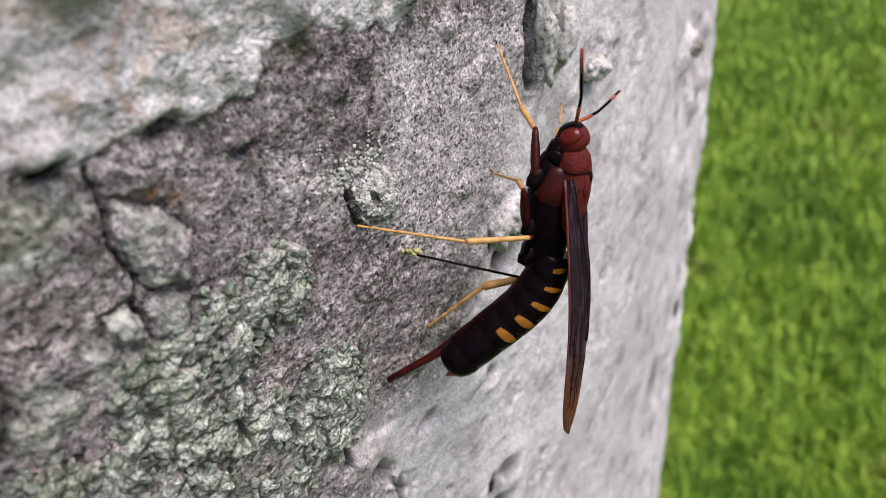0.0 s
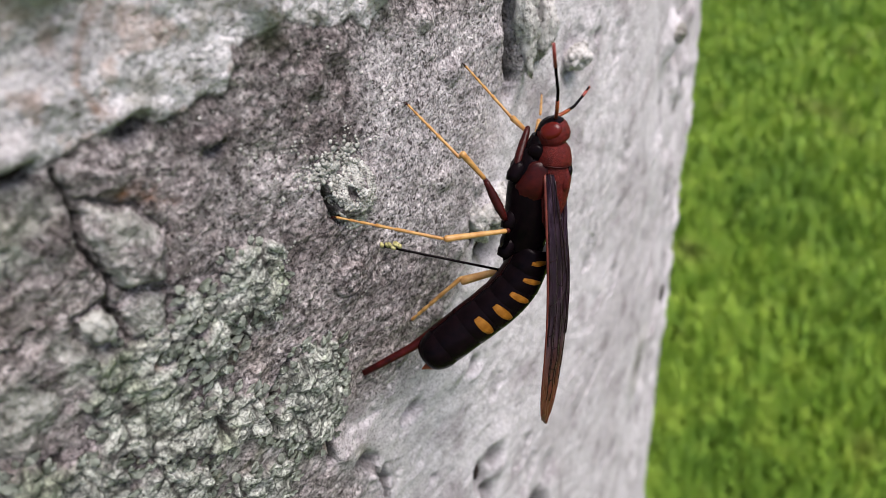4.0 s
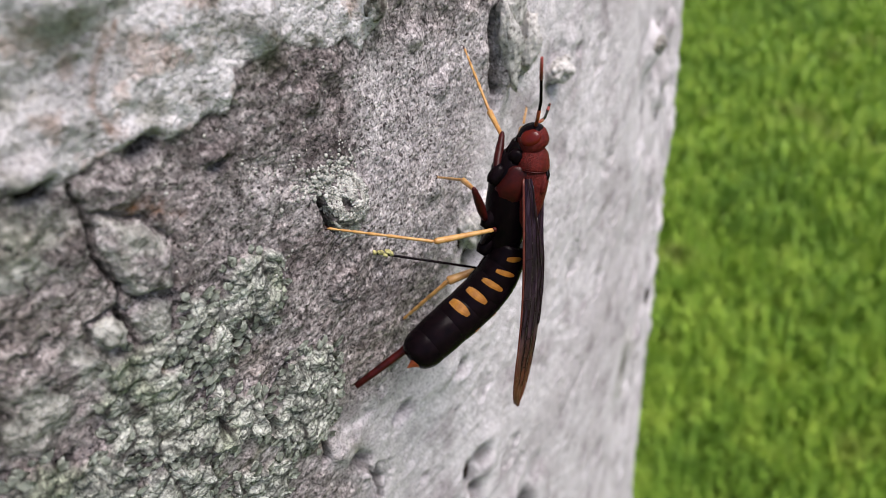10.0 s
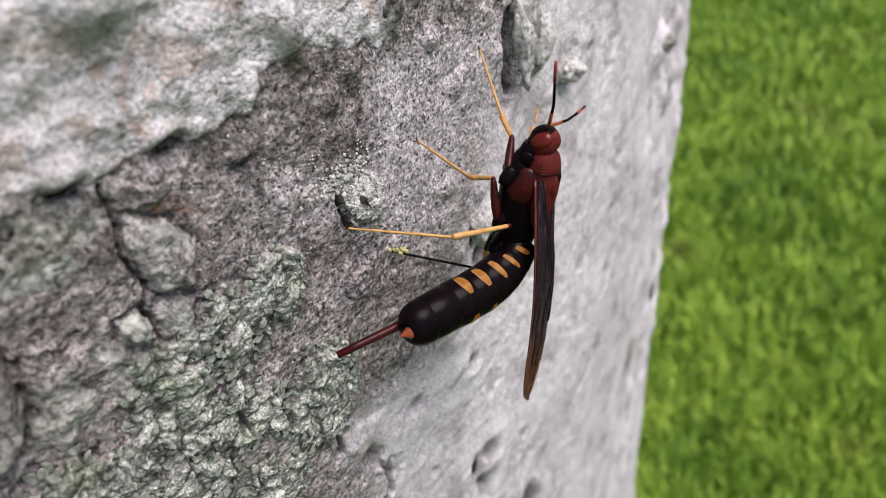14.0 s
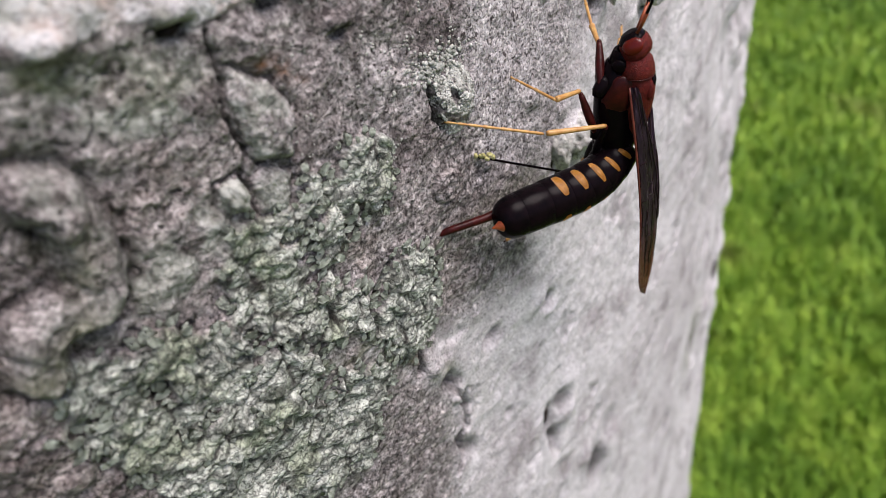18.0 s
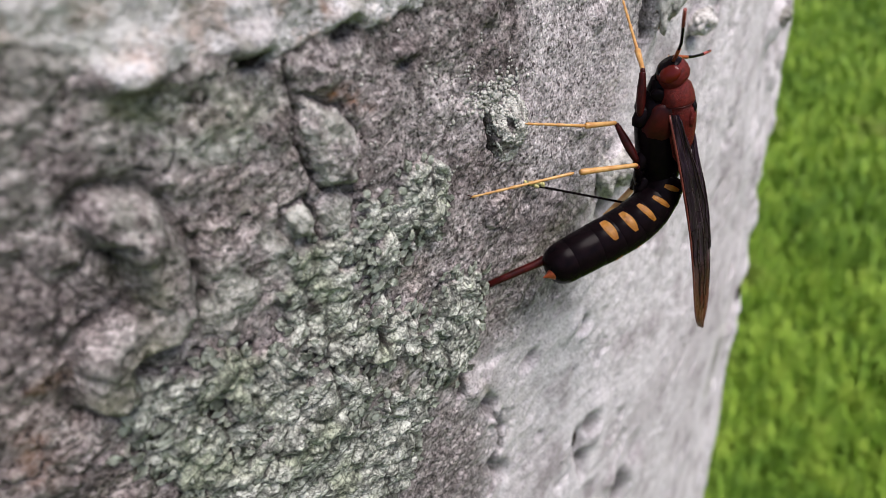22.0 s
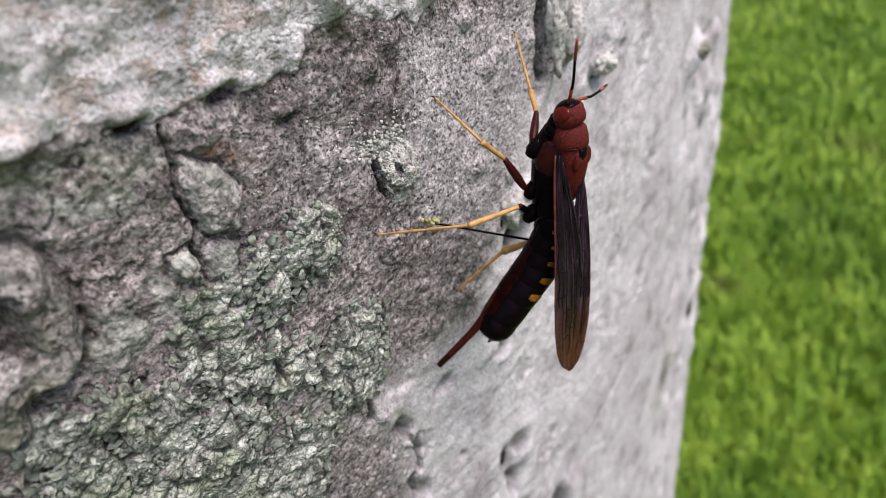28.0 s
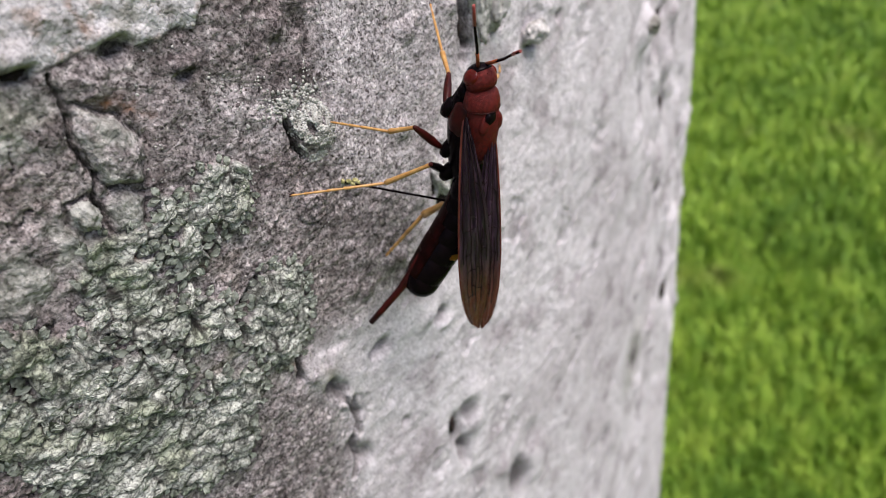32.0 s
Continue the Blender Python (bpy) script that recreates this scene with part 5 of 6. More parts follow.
        part("antenna_tip", tube([(0.19 * s, 6.0, 0.135), (0.10 * s, 7.1, 0.06), (0, 8.15, 0)], lambda t: 0.165 - 0.03 * t, 8), ANTENNA_RED, f, "red tip of the antenna")
        feelers.append(f)
    return w, rings, drill, legs, feelers, wings


HORNTAIL, RINGS, DRILL, LEGS, FEELERS, WINGS = horntail()



def frass_collar():
    """Pale crumbs round the drill where it enters the bark."""
    ob = tagged(new("frass_collar"), "pale yellow-green crumbs round the drill at the bark", "frass")
    ob.matrix_world = bark_frame(0.0, 0.0)
    r = random.Random(3)
    for k in range(7):
        part("crumb", ovoid((0.28 * k * 0.55 + r.uniform(-0.15, 0.15), r.uniform(-0.2, 0.2), 0.1 + 0.28 * k + r.uniform(-0.1, 0.1)), (r.uniform(0.16, 0.3), r.uniform(0.16, 0.28), r.uniform(0.2, 0.34)), k, 0.3), FRASS, ob)


frass_collar()

# ---- what moves ----
# seconds; place in metres and turn in degrees of the body; bend of the abdomen in degrees (down, aside, roll)
BODY = [
    (0.0, 0.01076, 0.04989, 1.11365, 97.27, 16.23, 72.66, 40.8, -20.4, 1.0),
    (1.0, 0.01096, 0.04986, 1.11404, 96.68, 17.98, 72.55, 43.3, -20.6, 1.2),
    (2.0, 0.01101, 0.04984, 1.11257, 101.87, 18.28, 73.19, 45.1, -30.1, 1.8),
    (5.0, 0.01089, 0.05015, 1.11378, 96.92, 15.76, 72.50, 39.7, -27.3, -1.8),
    (6.0, 0.01123, 0.04985, 1.11259, 104.37, 13.79, 72.18, 46.9, -24.4, 8.0),
    (7.0, 0.01077, 0.04964, 1.11304, 100.95, 12.56, 71.94, 42.4, -35.6, 0.9),
    (8.0, 0.01027, 0.04908, 1.11287, 104.82, 17.15, 73.13, 47.4, -21.4, 10.5),
    (9.0, 0.01003, 0.04959, 1.11337, 102.77, 18.00, 73.37, 45.5, -13.7, -0.6),
    (10.0, 0.01042, 0.05064, 1.11424, 100.70, 12.81, 72.26, 34.5, -46.8, -34.6),
    (11.0, 0.01051, 0.05075, 1.11449, 100.76, 16.22, 72.96, 37.7, -49.9, -36.9),
    (12.0, 0.01037, 0.05006, 1.11383, 98.40, 16.20, 72.40, 42.4, -54.6, -35.9),
    (13.0, 0.01006, 0.05027, 1.11397, 98.44, 13.73, 72.06, 43.7, -56.9, -37.7),
    (14.0, 0.01007, 0.05032, 1.11437, 100.62, 10.82, 71.82, 37.5, -79.6, -28.7),
    (15.0, 0.01007, 0.05003, 1.11352, 99.86, 10.99, 71.60, 44.6, -63.0, -37.6),
    (15.5, 0.01016, 0.05040, 1.11326, 98.27, 10.19, 71.47, 48.5, -66.0, -31.9),
    (17.5, 0.01071, 0.05094, 1.11264, 95.77, 11.87, 71.51, 50.2, -68.7, -26.4),
    (18.0, 0.01109, 0.05261, 1.11234, 93.41, -2.33, 70.27, 47.8, -88.8, -11.6),
    (19.0, 0.01123, 0.05285, 1.11254, 91.86, -2.78, 70.26, 44.0, -94.2, -15.6),
    (20.0, 0.01100, 0.05228, 1.11227, 90.12, 2.27, 70.65, 47.8, -71.3, -22.7),
    (21.0, 0.01108, 0.05240, 1.11262, 91.57, -0.01, 70.47, 48.2, -75.6, -18.7),
    (22.0, 0.01007, 0.05196, 1.11324, 86.64, -0.16, 70.24, 48.7, -78.0, -9.8),
    (23.0, 0.01005, 0.05089, 1.11311, 94.48, 4.11, 66.09, 40.1, -57.4, 0.6),
    (24.0, 0.01008, 0.05010, 1.11379, 91.40, 5.94, 61.81, 24.9, -47.5, 13.2),
    (25.0, 0.00999, 0.04957, 1.11420, 93.06, 3.50, 57.12, 21.1, -37.8, 28.7),
    (25.5, 0.01015, 0.04912, 1.11414, 93.42, 5.01, 55.14, 16.5, -34.6, 32.3),
    (27.5, 0.01031, 0.04878, 1.11445, 94.26, 4.21, 48.95, 22.6, -38.2, 44.4),
    (28.0, 0.01034, 0.04853, 1.11536, 94.50, 4.00, 47.46, 14.3, -34.3, 51.8),
    (29.0, 0.01077, 0.04800, 1.11484, 97.84, 9.73, 42.68, 13.8, -27.6, 61.1),
    (30.0, 0.01112, 0.04756, 1.11514, 94.67, 10.78, 38.33, 21.2, -23.9, 75.9),
    (31.0, 0.01100, 0.04723, 1.11549, 94.55, 9.06, 38.40, 15.9, -23.6, 71.9),
    (32.0, 0.01055, 0.04733, 1.11537, 99.84, 4.06, 37.88, 8.9, -27.7, 68.8),
]
# seconds; in mm, in the body's space: where the drill leaves the body and where it enters the bark; tips of the antennae
DRILLING = [
    (0.0, -0.20, -6.29, -2.07, -2.16, -4.49, -14.28, -5.07, 16.16, 0.57, 7.51, 11.28, 4.31),
    (1.0, -0.19, -6.24, -2.09, -2.02, -4.82, -14.47, -5.04, 16.18, 0.75, 7.40, 11.65, 4.34),
    (2.0, -0.27, -6.20, -2.10, -2.30, -4.72, -14.35, -5.12, 16.05, -0.13, 7.88, 10.92, 3.65),
    (5.0, -0.21, -6.34, -2.06, -2.46, -4.61, -14.32, -4.97, 16.16, -0.12, 8.05, 10.74, 3.25),
    (6.0, -0.34, -6.12, -2.11, -2.74, -5.29, -14.30, -5.55, 15.74, -0.02, 7.71, 9.84, 4.31),
    (7.0, -0.32, -6.26, -2.08, -2.41, -4.67, -14.15, -5.02, 16.11, -0.23, 8.08, 9.69, 3.40),
    (8.0, -0.36, -6.10, -2.11, -1.36, -5.29, -13.62, -4.89, 16.21, -0.18, 8.19, 10.29, 2.94),
    (9.0, -0.09, -6.19, -2.10, -1.52, -5.31, -13.31, -6.44, 14.91, 0.15, 7.97, 10.74, 3.48),
    (10.0, 0.06, -6.86, -1.87, -2.88, -5.82, -13.31, -4.73, 16.37, 0.38, 8.45, 9.13, 1.57),
    (11.0, 0.08, -6.85, -1.89, -2.57, -6.24, -13.33, -4.71, 16.38, 0.35, 7.94, 10.52, 3.65),
    (12.0, 0.04, -6.79, -1.94, -2.22, -4.91, -13.72, -4.59, 16.46, 0.41, 7.99, 10.13, 3.61),
    (13.0, 0.04, -6.82, -1.93, -2.49, -4.95, -13.34, -4.63, 16.45, 0.82, 7.79, 9.95, 4.14),
    (14.0, -0.60, -7.05, -1.89, -2.67, -5.72, -13.06, -4.51, 16.51, 0.44, 7.86, 9.35, 3.97),
    (15.0, -0.06, -6.88, -1.93, -2.60, -4.70, -13.38, -4.93, 16.25, 0.60, 7.95, 9.66, 3.77),
    (15.5, -0.12, -6.77, -2.01, -3.09, -4.11, -13.49, -4.77, 16.35, 0.46, 7.90, 9.59, 3.89),
    (17.5, -0.20, -6.68, -2.05, -3.81, -3.18, -14.04, -5.04, 16.19, 0.80, 8.00, 10.00, 3.61),
    (18.0, -0.78, -6.67, -2.08, -6.12, -1.21, -13.94, -2.50, 17.18, 2.45, 4.16, 16.52, 2.48),
    (19.0, -0.98, -6.86, -2.01, -6.41, -0.97, -14.02, -2.50, 17.18, 2.45, 7.81, 6.86, 2.60),
    (20.0, -0.31, -6.69, -2.05, -5.64, -0.81, -14.06, -5.97, 15.42, 1.22, 7.72, 7.67, 3.70),
    (21.0, -0.43, -6.66, -2.07, -5.84, -1.29, -14.04, -5.44, 15.89, 0.92, 7.81, 7.41, 3.24),
    (22.0, -0.54, -6.52, -2.11, -5.16, -0.73, -13.32, -5.63, 15.67, 1.79, 7.36, 6.80, 3.87),
    (23.0, -0.53, -6.32, -2.06, -5.00, -2.79, -13.08, -4.33, 16.62, 1.09, 7.99, 8.04, 3.18),
    (24.0, -0.84, -6.47, -1.88, -5.16, -2.94, -13.17, -4.63, 16.37, 1.91, 8.36, 8.83, 2.09),
    (25.0, -1.05, -6.47, -1.75, -5.81, -3.54, -12.79, -4.24, 16.58, 1.97, 8.32, 7.95, 1.25),
    (25.5, -1.12, -6.56, -1.65, -5.91, -3.74, -12.94, -4.17, 16.54, 2.36, 8.48, 9.91, 1.37),
    (27.5, -1.32, -6.34, -1.63, -7.15, -4.21, -12.46, -3.93, 16.60, 2.64, 8.38, 8.26, 0.59),
    (28.0, -1.47, -6.50, -1.42, -7.26, -5.15, -12.38, -3.82, 16.60, 2.86, 8.30, 7.95, 0.14),
    (29.0, -1.54, -6.57, -1.29, -7.88, -6.22, -12.02, -3.33, 16.85, 2.71, 8.34, 9.41, -0.74),
    (30.0, -1.68, -6.50, -1.19, -8.66, -6.15, -12.17, -3.54, 16.70, 2.93, 8.14, 9.25, -1.49),
    (31.0, -1.64, -6.58, -1.17, -8.45, -6.17, -12.37, -3.73, 16.59, 3.03, 7.92, 9.16, -2.11),
    (32.0, -1.68, -6.62, -1.10, -8.69, -6.33, -11.48, -3.82, 16.52, 3.09, -2.27, 13.52, 7.25),
]
# seconds; in mm, in the body's space: knee, ankle and toe
STEPS = {
    "LF": [
        (0.0, -0.16, 8.28, -2.66, 2.87, 9.74, -4.49, 8.00, 14.71, -8.03),
        (1.0, -0.05, 8.19, -2.70, 3.14, 9.40, -4.38, 7.92, 14.61, -8.03),
        (2.0, 0.80, 7.65, -1.72, 4.22, 7.77, -3.29, 8.80, 10.95, -8.88),
        (5.0, 0.83, 7.35, -1.69, 4.00, 7.73, -3.43, 7.67, 11.66, -8.87),
        (6.0, 2.26, 6.71, -1.52, 5.99, 5.46, -2.67, 13.98, 4.70, -4.46),
        (7.0, 0.45, 7.90, -3.46, 3.99, 8.21, -4.92, 7.99, 13.57, -9.48),
        (8.0, 2.37, 6.21, -2.62, 6.33, 6.98, -2.59, 14.19, 6.27, -4.64),
        (9.0, 0.62, 7.87, -2.43, 4.30, 7.52, -3.26, 6.49, 12.23, -9.43),
        (10.0, 1.25, 7.30, -2.30, 4.27, 8.62, -4.13, 9.22, 13.32, -8.11),
        (11.0, 1.13, 7.36, -2.10, 4.13, 8.54, -3.99, 8.69, 13.44, -8.09),
        (12.0, 0.12, 8.20, -2.67, 3.49, 9.29, -4.13, 8.07, 14.76, -7.80),
        (13.0, 0.71, 7.79, -2.45, 3.95, 9.10, -3.97, 8.98, 14.19, -7.45),
        (14.0, 1.55, 7.04, -2.47, 4.87, 8.02, -4.05, 9.79, 13.04, -7.82),
        (15.0, 0.66, 7.99, -2.77, 3.97, 9.08, -4.47, 9.20, 14.18, -7.92),
        (15.5, -0.42, 8.46, -2.76, 2.87, 9.72, -4.29, 9.14, 13.39, -7.60),
        (17.5, -0.75, 8.64, -2.80, 2.53, 10.07, -4.17, 8.98, 13.80, -6.98),
        (18.0, 0.90, 7.49, -2.59, 4.51, 7.85, -3.66, 11.87, 9.88, -5.74),
        (19.0, -0.14, 8.51, -2.21, 3.54, 8.84, -3.19, 10.90, 10.73, -5.61),
        (20.0, -0.86, 8.91, -2.52, 2.54, 9.89, -3.80, 9.20, 13.36, -6.21),
        (21.0, -0.63, 8.71, -2.25, 2.91, 9.41, -3.47, 9.51, 12.81, -6.31),
        (22.0, -0.68, 8.72, -1.85, 3.02, 9.13, -2.62, 9.96, 12.37, -4.70),
        (23.0, 0.63, 7.98, -2.64, 3.93, 9.16, -4.28, 9.99, 13.59, -7.11),
        (24.0, 0.72, 7.94, -2.72, 4.13, 8.68, -4.36, 9.34, 13.83, -7.69),
        (25.0, 1.41, 7.17, -3.15, 4.67, 7.95, -5.06, 10.00, 12.42, -9.08),
        (25.5, 1.15, 7.47, -3.36, 4.24, 8.28, -5.58, 9.59, 12.62, -9.79),
        (27.5, 1.31, 7.04, -3.90, 4.22, 7.78, -6.39, 9.04, 12.05, -11.31),
        (28.0, 1.74, 6.33, -3.94, 4.55, 7.20, -6.50, 9.31, 11.02, -11.79),
        (29.0, 1.06, 6.49, -4.88, 3.54, 7.40, -7.83, 6.88, 11.74, -13.90),
        (30.0, 0.93, 6.64, -4.96, 3.05, 7.37, -8.26, 5.89, 12.18, -14.31),
        (31.0, 1.10, 6.60, -4.84, 3.10, 7.35, -8.22, 6.55, 11.53, -14.38),
        (32.0, 1.28, 5.86, -5.05, 3.33, 6.57, -8.37, 7.45, 8.78, -15.00),
    ],
    "LM": [
        (0.0, -3.39, 3.55, -2.82, 0.12, 3.35, -3.69, 6.45, 2.01, -7.09),
        (1.0, -3.35, 3.41, -3.64, 0.05, 2.67, -4.55, 5.87, 0.56, -8.40),
        (2.0, -2.24, 3.30, -4.47, 0.09, 3.69, -7.24, -2.52, 7.68, -12.63),
        (5.0, -1.91, 3.43, -4.78, -4.05, 5.44, -6.87, -0.39, 7.71, -12.71),
        (6.0, -2.20, 3.42, -4.65, 0.01, 4.16, -7.30, 1.97, 7.34, -13.33),
        (7.0, -2.32, 4.09, -3.43, -0.42, 3.70, -6.22, 4.58, 3.72, -11.26),
        (8.0, -3.45, 3.54, -4.10, -1.30, 2.82, -6.57, 1.99, 2.57, -12.70),
        (9.0, -3.11, 3.62, -3.18, 0.39, 3.25, -3.97, 6.29, 0.78, -7.48),
        (10.0, -3.59, 3.28, -3.72, -0.40, 2.75, -5.29, 5.45, 0.19, -8.82),
        (11.0, -2.98, 3.67, -2.96, 0.47, 3.26, -3.95, 7.75, 3.23, -4.62),
        (12.0, -1.36, 3.71, -3.58, 0.81, 2.92, -6.39, -2.57, 7.33, -11.00),
        (13.0, -2.08, 3.67, -3.60, 0.00, 2.49, -6.34, -4.60, 3.64, -11.80),
        (14.0, -1.17, 3.74, -3.45, 1.07, 2.36, -5.96, -2.04, 6.51, -11.00),
        (15.0, -3.15, 3.97, -3.31, -1.01, 2.67, -5.52, 2.37, 2.57, -11.53),
        (15.5, -3.09, 4.09, -3.48, -1.33, 2.56, -5.70, 2.29, 2.99, -11.42),
        (17.5, -1.83, 3.66, -3.93, -4.95, 4.29, -5.57, -0.37, 4.68, -11.23),
        (18.0, -1.56, 3.92, -4.05, -4.65, 4.62, -5.99, 0.31, 4.22, -11.13),
        (19.0, -2.02, 3.31, -4.50, -4.25, 5.31, -6.44, -6.16, 7.25, -13.13),
        (20.0, -0.76, 3.50, -4.57, -3.54, 4.30, -6.64, -7.70, 6.62, -12.08),
        (21.0, -2.92, 3.16, -4.52, -5.62, 5.21, -5.71, -4.84, 4.57, -12.91),
        (22.0, -0.86, 3.46, -4.42, -3.11, 4.43, -7.00, -7.27, 7.05, -12.31),
        (23.0, -1.72, 3.85, -3.21, -2.08, 3.84, -6.78, 4.61, 0.96, -6.60),
        (24.0, -1.76, 3.81, -3.37, -4.40, 5.29, -5.29, -1.47, 8.42, -11.21),
        (25.0, -1.62, 3.86, -2.96, -4.51, 5.04, -4.72, -1.61, 6.28, -11.30),
        (25.5, -3.44, 3.56, -2.70, -3.33, 4.62, -6.13, 1.22, 2.25, -11.30),
        (27.5, -3.80, 3.27, -3.44, -1.78, 2.79, -6.38, 3.64, -1.12, -9.32),
        (28.0, -3.29, 3.16, -4.21, -5.57, 5.64, -5.37, -4.36, 8.18, -12.13),
        (29.0, -3.29, 3.63, -2.62, -3.00, 2.43, -5.99, -3.02, 3.84, -13.12),
        (30.0, -3.38, 0.80, -6.00, -4.17, -0.40, -9.31, -10.60, 2.03, -11.59),
        (31.0, -4.88, 2.48, -3.54, -5.40, 1.12, -6.79, -9.39, 1.51, -12.75),
        (32.0, -4.77, 2.71, -3.27, -5.60, 1.19, -6.34, -9.20, 1.02, -12.51),
    ],
    "LH": [
        (0.0, -4.30, -0.34, -1.68, -7.82, -0.15, -6.90, -7.93, -0.06, -16.61),
        (1.0, -4.59, -0.71, -1.68, -7.85, -0.46, -6.98, -8.66, -0.13, -16.88),
        (2.0, -4.36, -0.35, -2.08, -7.59, -0.68, -7.42, -8.86, -0.44, -17.22),
        (5.0, -4.30, -0.31, -1.85, -8.20, -0.34, -6.80, -8.01, -0.23, -16.53),
        (6.0, -4.07, -0.08, -2.31, -7.36, -0.70, -7.58, -8.67, -0.84, -17.28),
        (7.0, -3.94, -0.02, -1.84, -7.37, 0.04, -7.07, -8.15, 0.12, -16.83),
        (8.0, -4.29, -0.41, -1.57, -7.73, -0.62, -6.76, -7.73, -1.31, -16.63),
        (9.0, -4.17, -0.35, -1.37, -7.97, -0.73, -6.32, -7.78, -1.10, -16.15),
        (10.0, -3.97, -0.22, -1.26, -7.71, -0.69, -6.24, -9.08, -0.70, -16.13),
        (11.0, -4.24, -0.44, -1.37, -8.23, -0.91, -6.13, -8.80, -1.73, -16.00),
        (12.0, -3.74, -0.06, -1.20, -7.26, -0.35, -6.35, -8.30, -0.42, -16.15),
        (13.0, -3.62, -0.06, -1.00, -7.30, -0.29, -6.05, -8.30, -0.38, -15.78),
        (14.0, -3.37, 0.11, -1.07, -7.37, -0.04, -5.85, -8.35, -0.71, -15.70),
        (15.0, -3.30, 0.23, -1.17, -7.17, 0.20, -6.13, -7.71, 0.06, -15.80),
        (15.5, -3.24, 0.24, -1.21, -6.78, 0.41, -6.36, -8.77, 1.24, -15.99),
        (17.5, -3.41, 0.24, -1.36, -6.37, 0.21, -6.93, -9.41, 2.14, -16.19),
        (18.0, -2.49, 0.77, -1.30, -5.73, 1.56, -6.92, -9.61, 4.80, -15.71),
        (19.0, -2.57, 0.81, -1.62, -6.17, 1.61, -6.97, -10.00, 4.99, -15.71),
        (20.0, -2.46, 0.86, -1.39, -6.17, 1.60, -6.74, -9.85, 4.87, -15.70),
        (21.0, -2.83, 0.63, -1.38, -6.10, 1.25, -6.92, -9.85, 4.38, -15.72),
        (22.0, -3.91, 0.52, -2.25, -8.01, 2.18, -7.51, -13.41, 2.72, -16.95),
        (23.0, -3.96, -0.08, -2.97, -8.43, -0.34, -7.26, -13.06, -0.58, -15.82),
        (24.0, -4.41, -0.42, -2.67, -9.32, -0.16, -6.52, -13.47, -0.76, -15.27),
        (25.0, -4.15, -0.27, -1.36, -9.43, -0.08, -4.86, -12.23, -1.99, -13.93),
        (25.5, -4.55, -0.61, -1.62, -10.22, 0.02, -4.35, -11.65, -2.46, -13.67),
        (27.5, -4.46, -0.53, -1.62, -10.46, -0.03, -3.41, -12.55, -3.14, -12.47),
        (28.0, -4.46, -0.70, -1.47, -10.31, -0.59, -3.41, -14.18, -3.10, -12.22),
        (29.0, -4.54, -0.83, -1.26, -6.70, -4.33, -5.97, -14.76, -5.00, -11.44),
        (30.0, -4.71, -1.14, -1.14, -7.22, -4.48, -5.78, -15.16, -5.30, -11.11),
        (31.0, -4.64, -1.12, -1.00, -7.16, -4.23, -5.80, -15.13, -4.93, -11.30),
        (32.0, -4.45, -0.74, -1.22, -6.94, -4.29, -5.74, -15.41, -4.48, -10.49),
    ],
    "RH": [
        (0.0, 2.53, -7.32, -1.72, 2.02, -8.93, -6.35, 1.65, -14.59, -11.96),
        (1.0, 2.74, -7.26, -1.61, 2.78, -9.03, -6.36, 2.20, -14.81, -11.97),
        (2.0, 2.77, -7.38, -2.01, -0.19, -7.80, -5.86, 1.79, -13.77, -10.94),
        (5.0, 2.22, -7.44, -2.07, 2.28, -9.08, -6.75, 1.65, -15.19, -11.85),
        (6.0, 1.45, -7.43, -1.63, -0.81, -7.86, -6.15, 1.81, -14.10, -10.35),
        (7.0, 3.64, -6.84, -3.11, -0.41, -8.20, -5.68, 1.63, -14.14, -10.65),
        (8.0, -1.23, -5.87, -1.17, 0.92, -8.14, -5.01, 3.61, -13.98, -9.70),
        (9.0, 2.33, -7.22, -0.98, -0.14, -7.93, -5.16, 2.60, -13.86, -9.87),
        (10.0, 2.09, -7.41, -1.46, -0.22, -8.99, -5.49, 0.57, -15.52, -10.09),
        (11.0, 4.37, -6.22, -3.23, 0.97, -9.39, -5.00, 2.85, -15.77, -9.48),
        (12.0, 4.78, -5.64, -3.44, 1.52, -8.88, -5.35, 3.99, -14.98, -9.90),
        (13.0, 3.74, -6.67, -3.55, 1.05, -10.88, -3.41, 2.19, -15.21, -10.05),
        (14.0, 3.44, -6.89, -3.44, 2.25, -11.69, -2.70, 1.47, -16.07, -9.36),
        (15.0, 3.57, -6.79, -3.53, 3.82, -11.74, -2.90, 1.58, -15.09, -9.82),
        (15.5, 3.51, -6.84, -3.48, 4.32, -11.77, -3.55, 0.94, -14.64, -10.22),
        (17.5, 3.69, -6.70, -3.55, 4.77, -11.40, -4.86, 0.53, -13.73, -11.24),
        (18.0, 3.19, -6.99, -3.56, 0.12, -10.13, -5.94, -4.47, -13.63, -11.50),
        (19.0, 3.26, -6.95, -3.55, -0.39, -9.33, -6.01, -4.44, -13.21, -11.72),
        (20.0, 3.71, -6.71, -3.48, -0.34, -8.29, -5.92, -3.13, -12.16, -12.35),
        (21.0, 3.36, -6.90, -3.54, -0.73, -8.40, -5.98, -3.77, -12.67, -12.03),
        (22.0, 3.33, -6.92, -3.55, -0.96, -7.87, -5.94, -3.10, -12.24, -12.30),
        (23.0, 2.72, -7.17, -3.55, -2.15, -7.35, -4.71, -0.69, -12.79, -10.37),
        (24.0, 1.21, -7.51, -1.99, 1.96, -10.11, -6.14, -1.16, -14.91, -11.58),
        (25.0, 0.24, -7.37, -1.73, 0.05, -10.07, -5.86, -1.82, -15.79, -11.02),
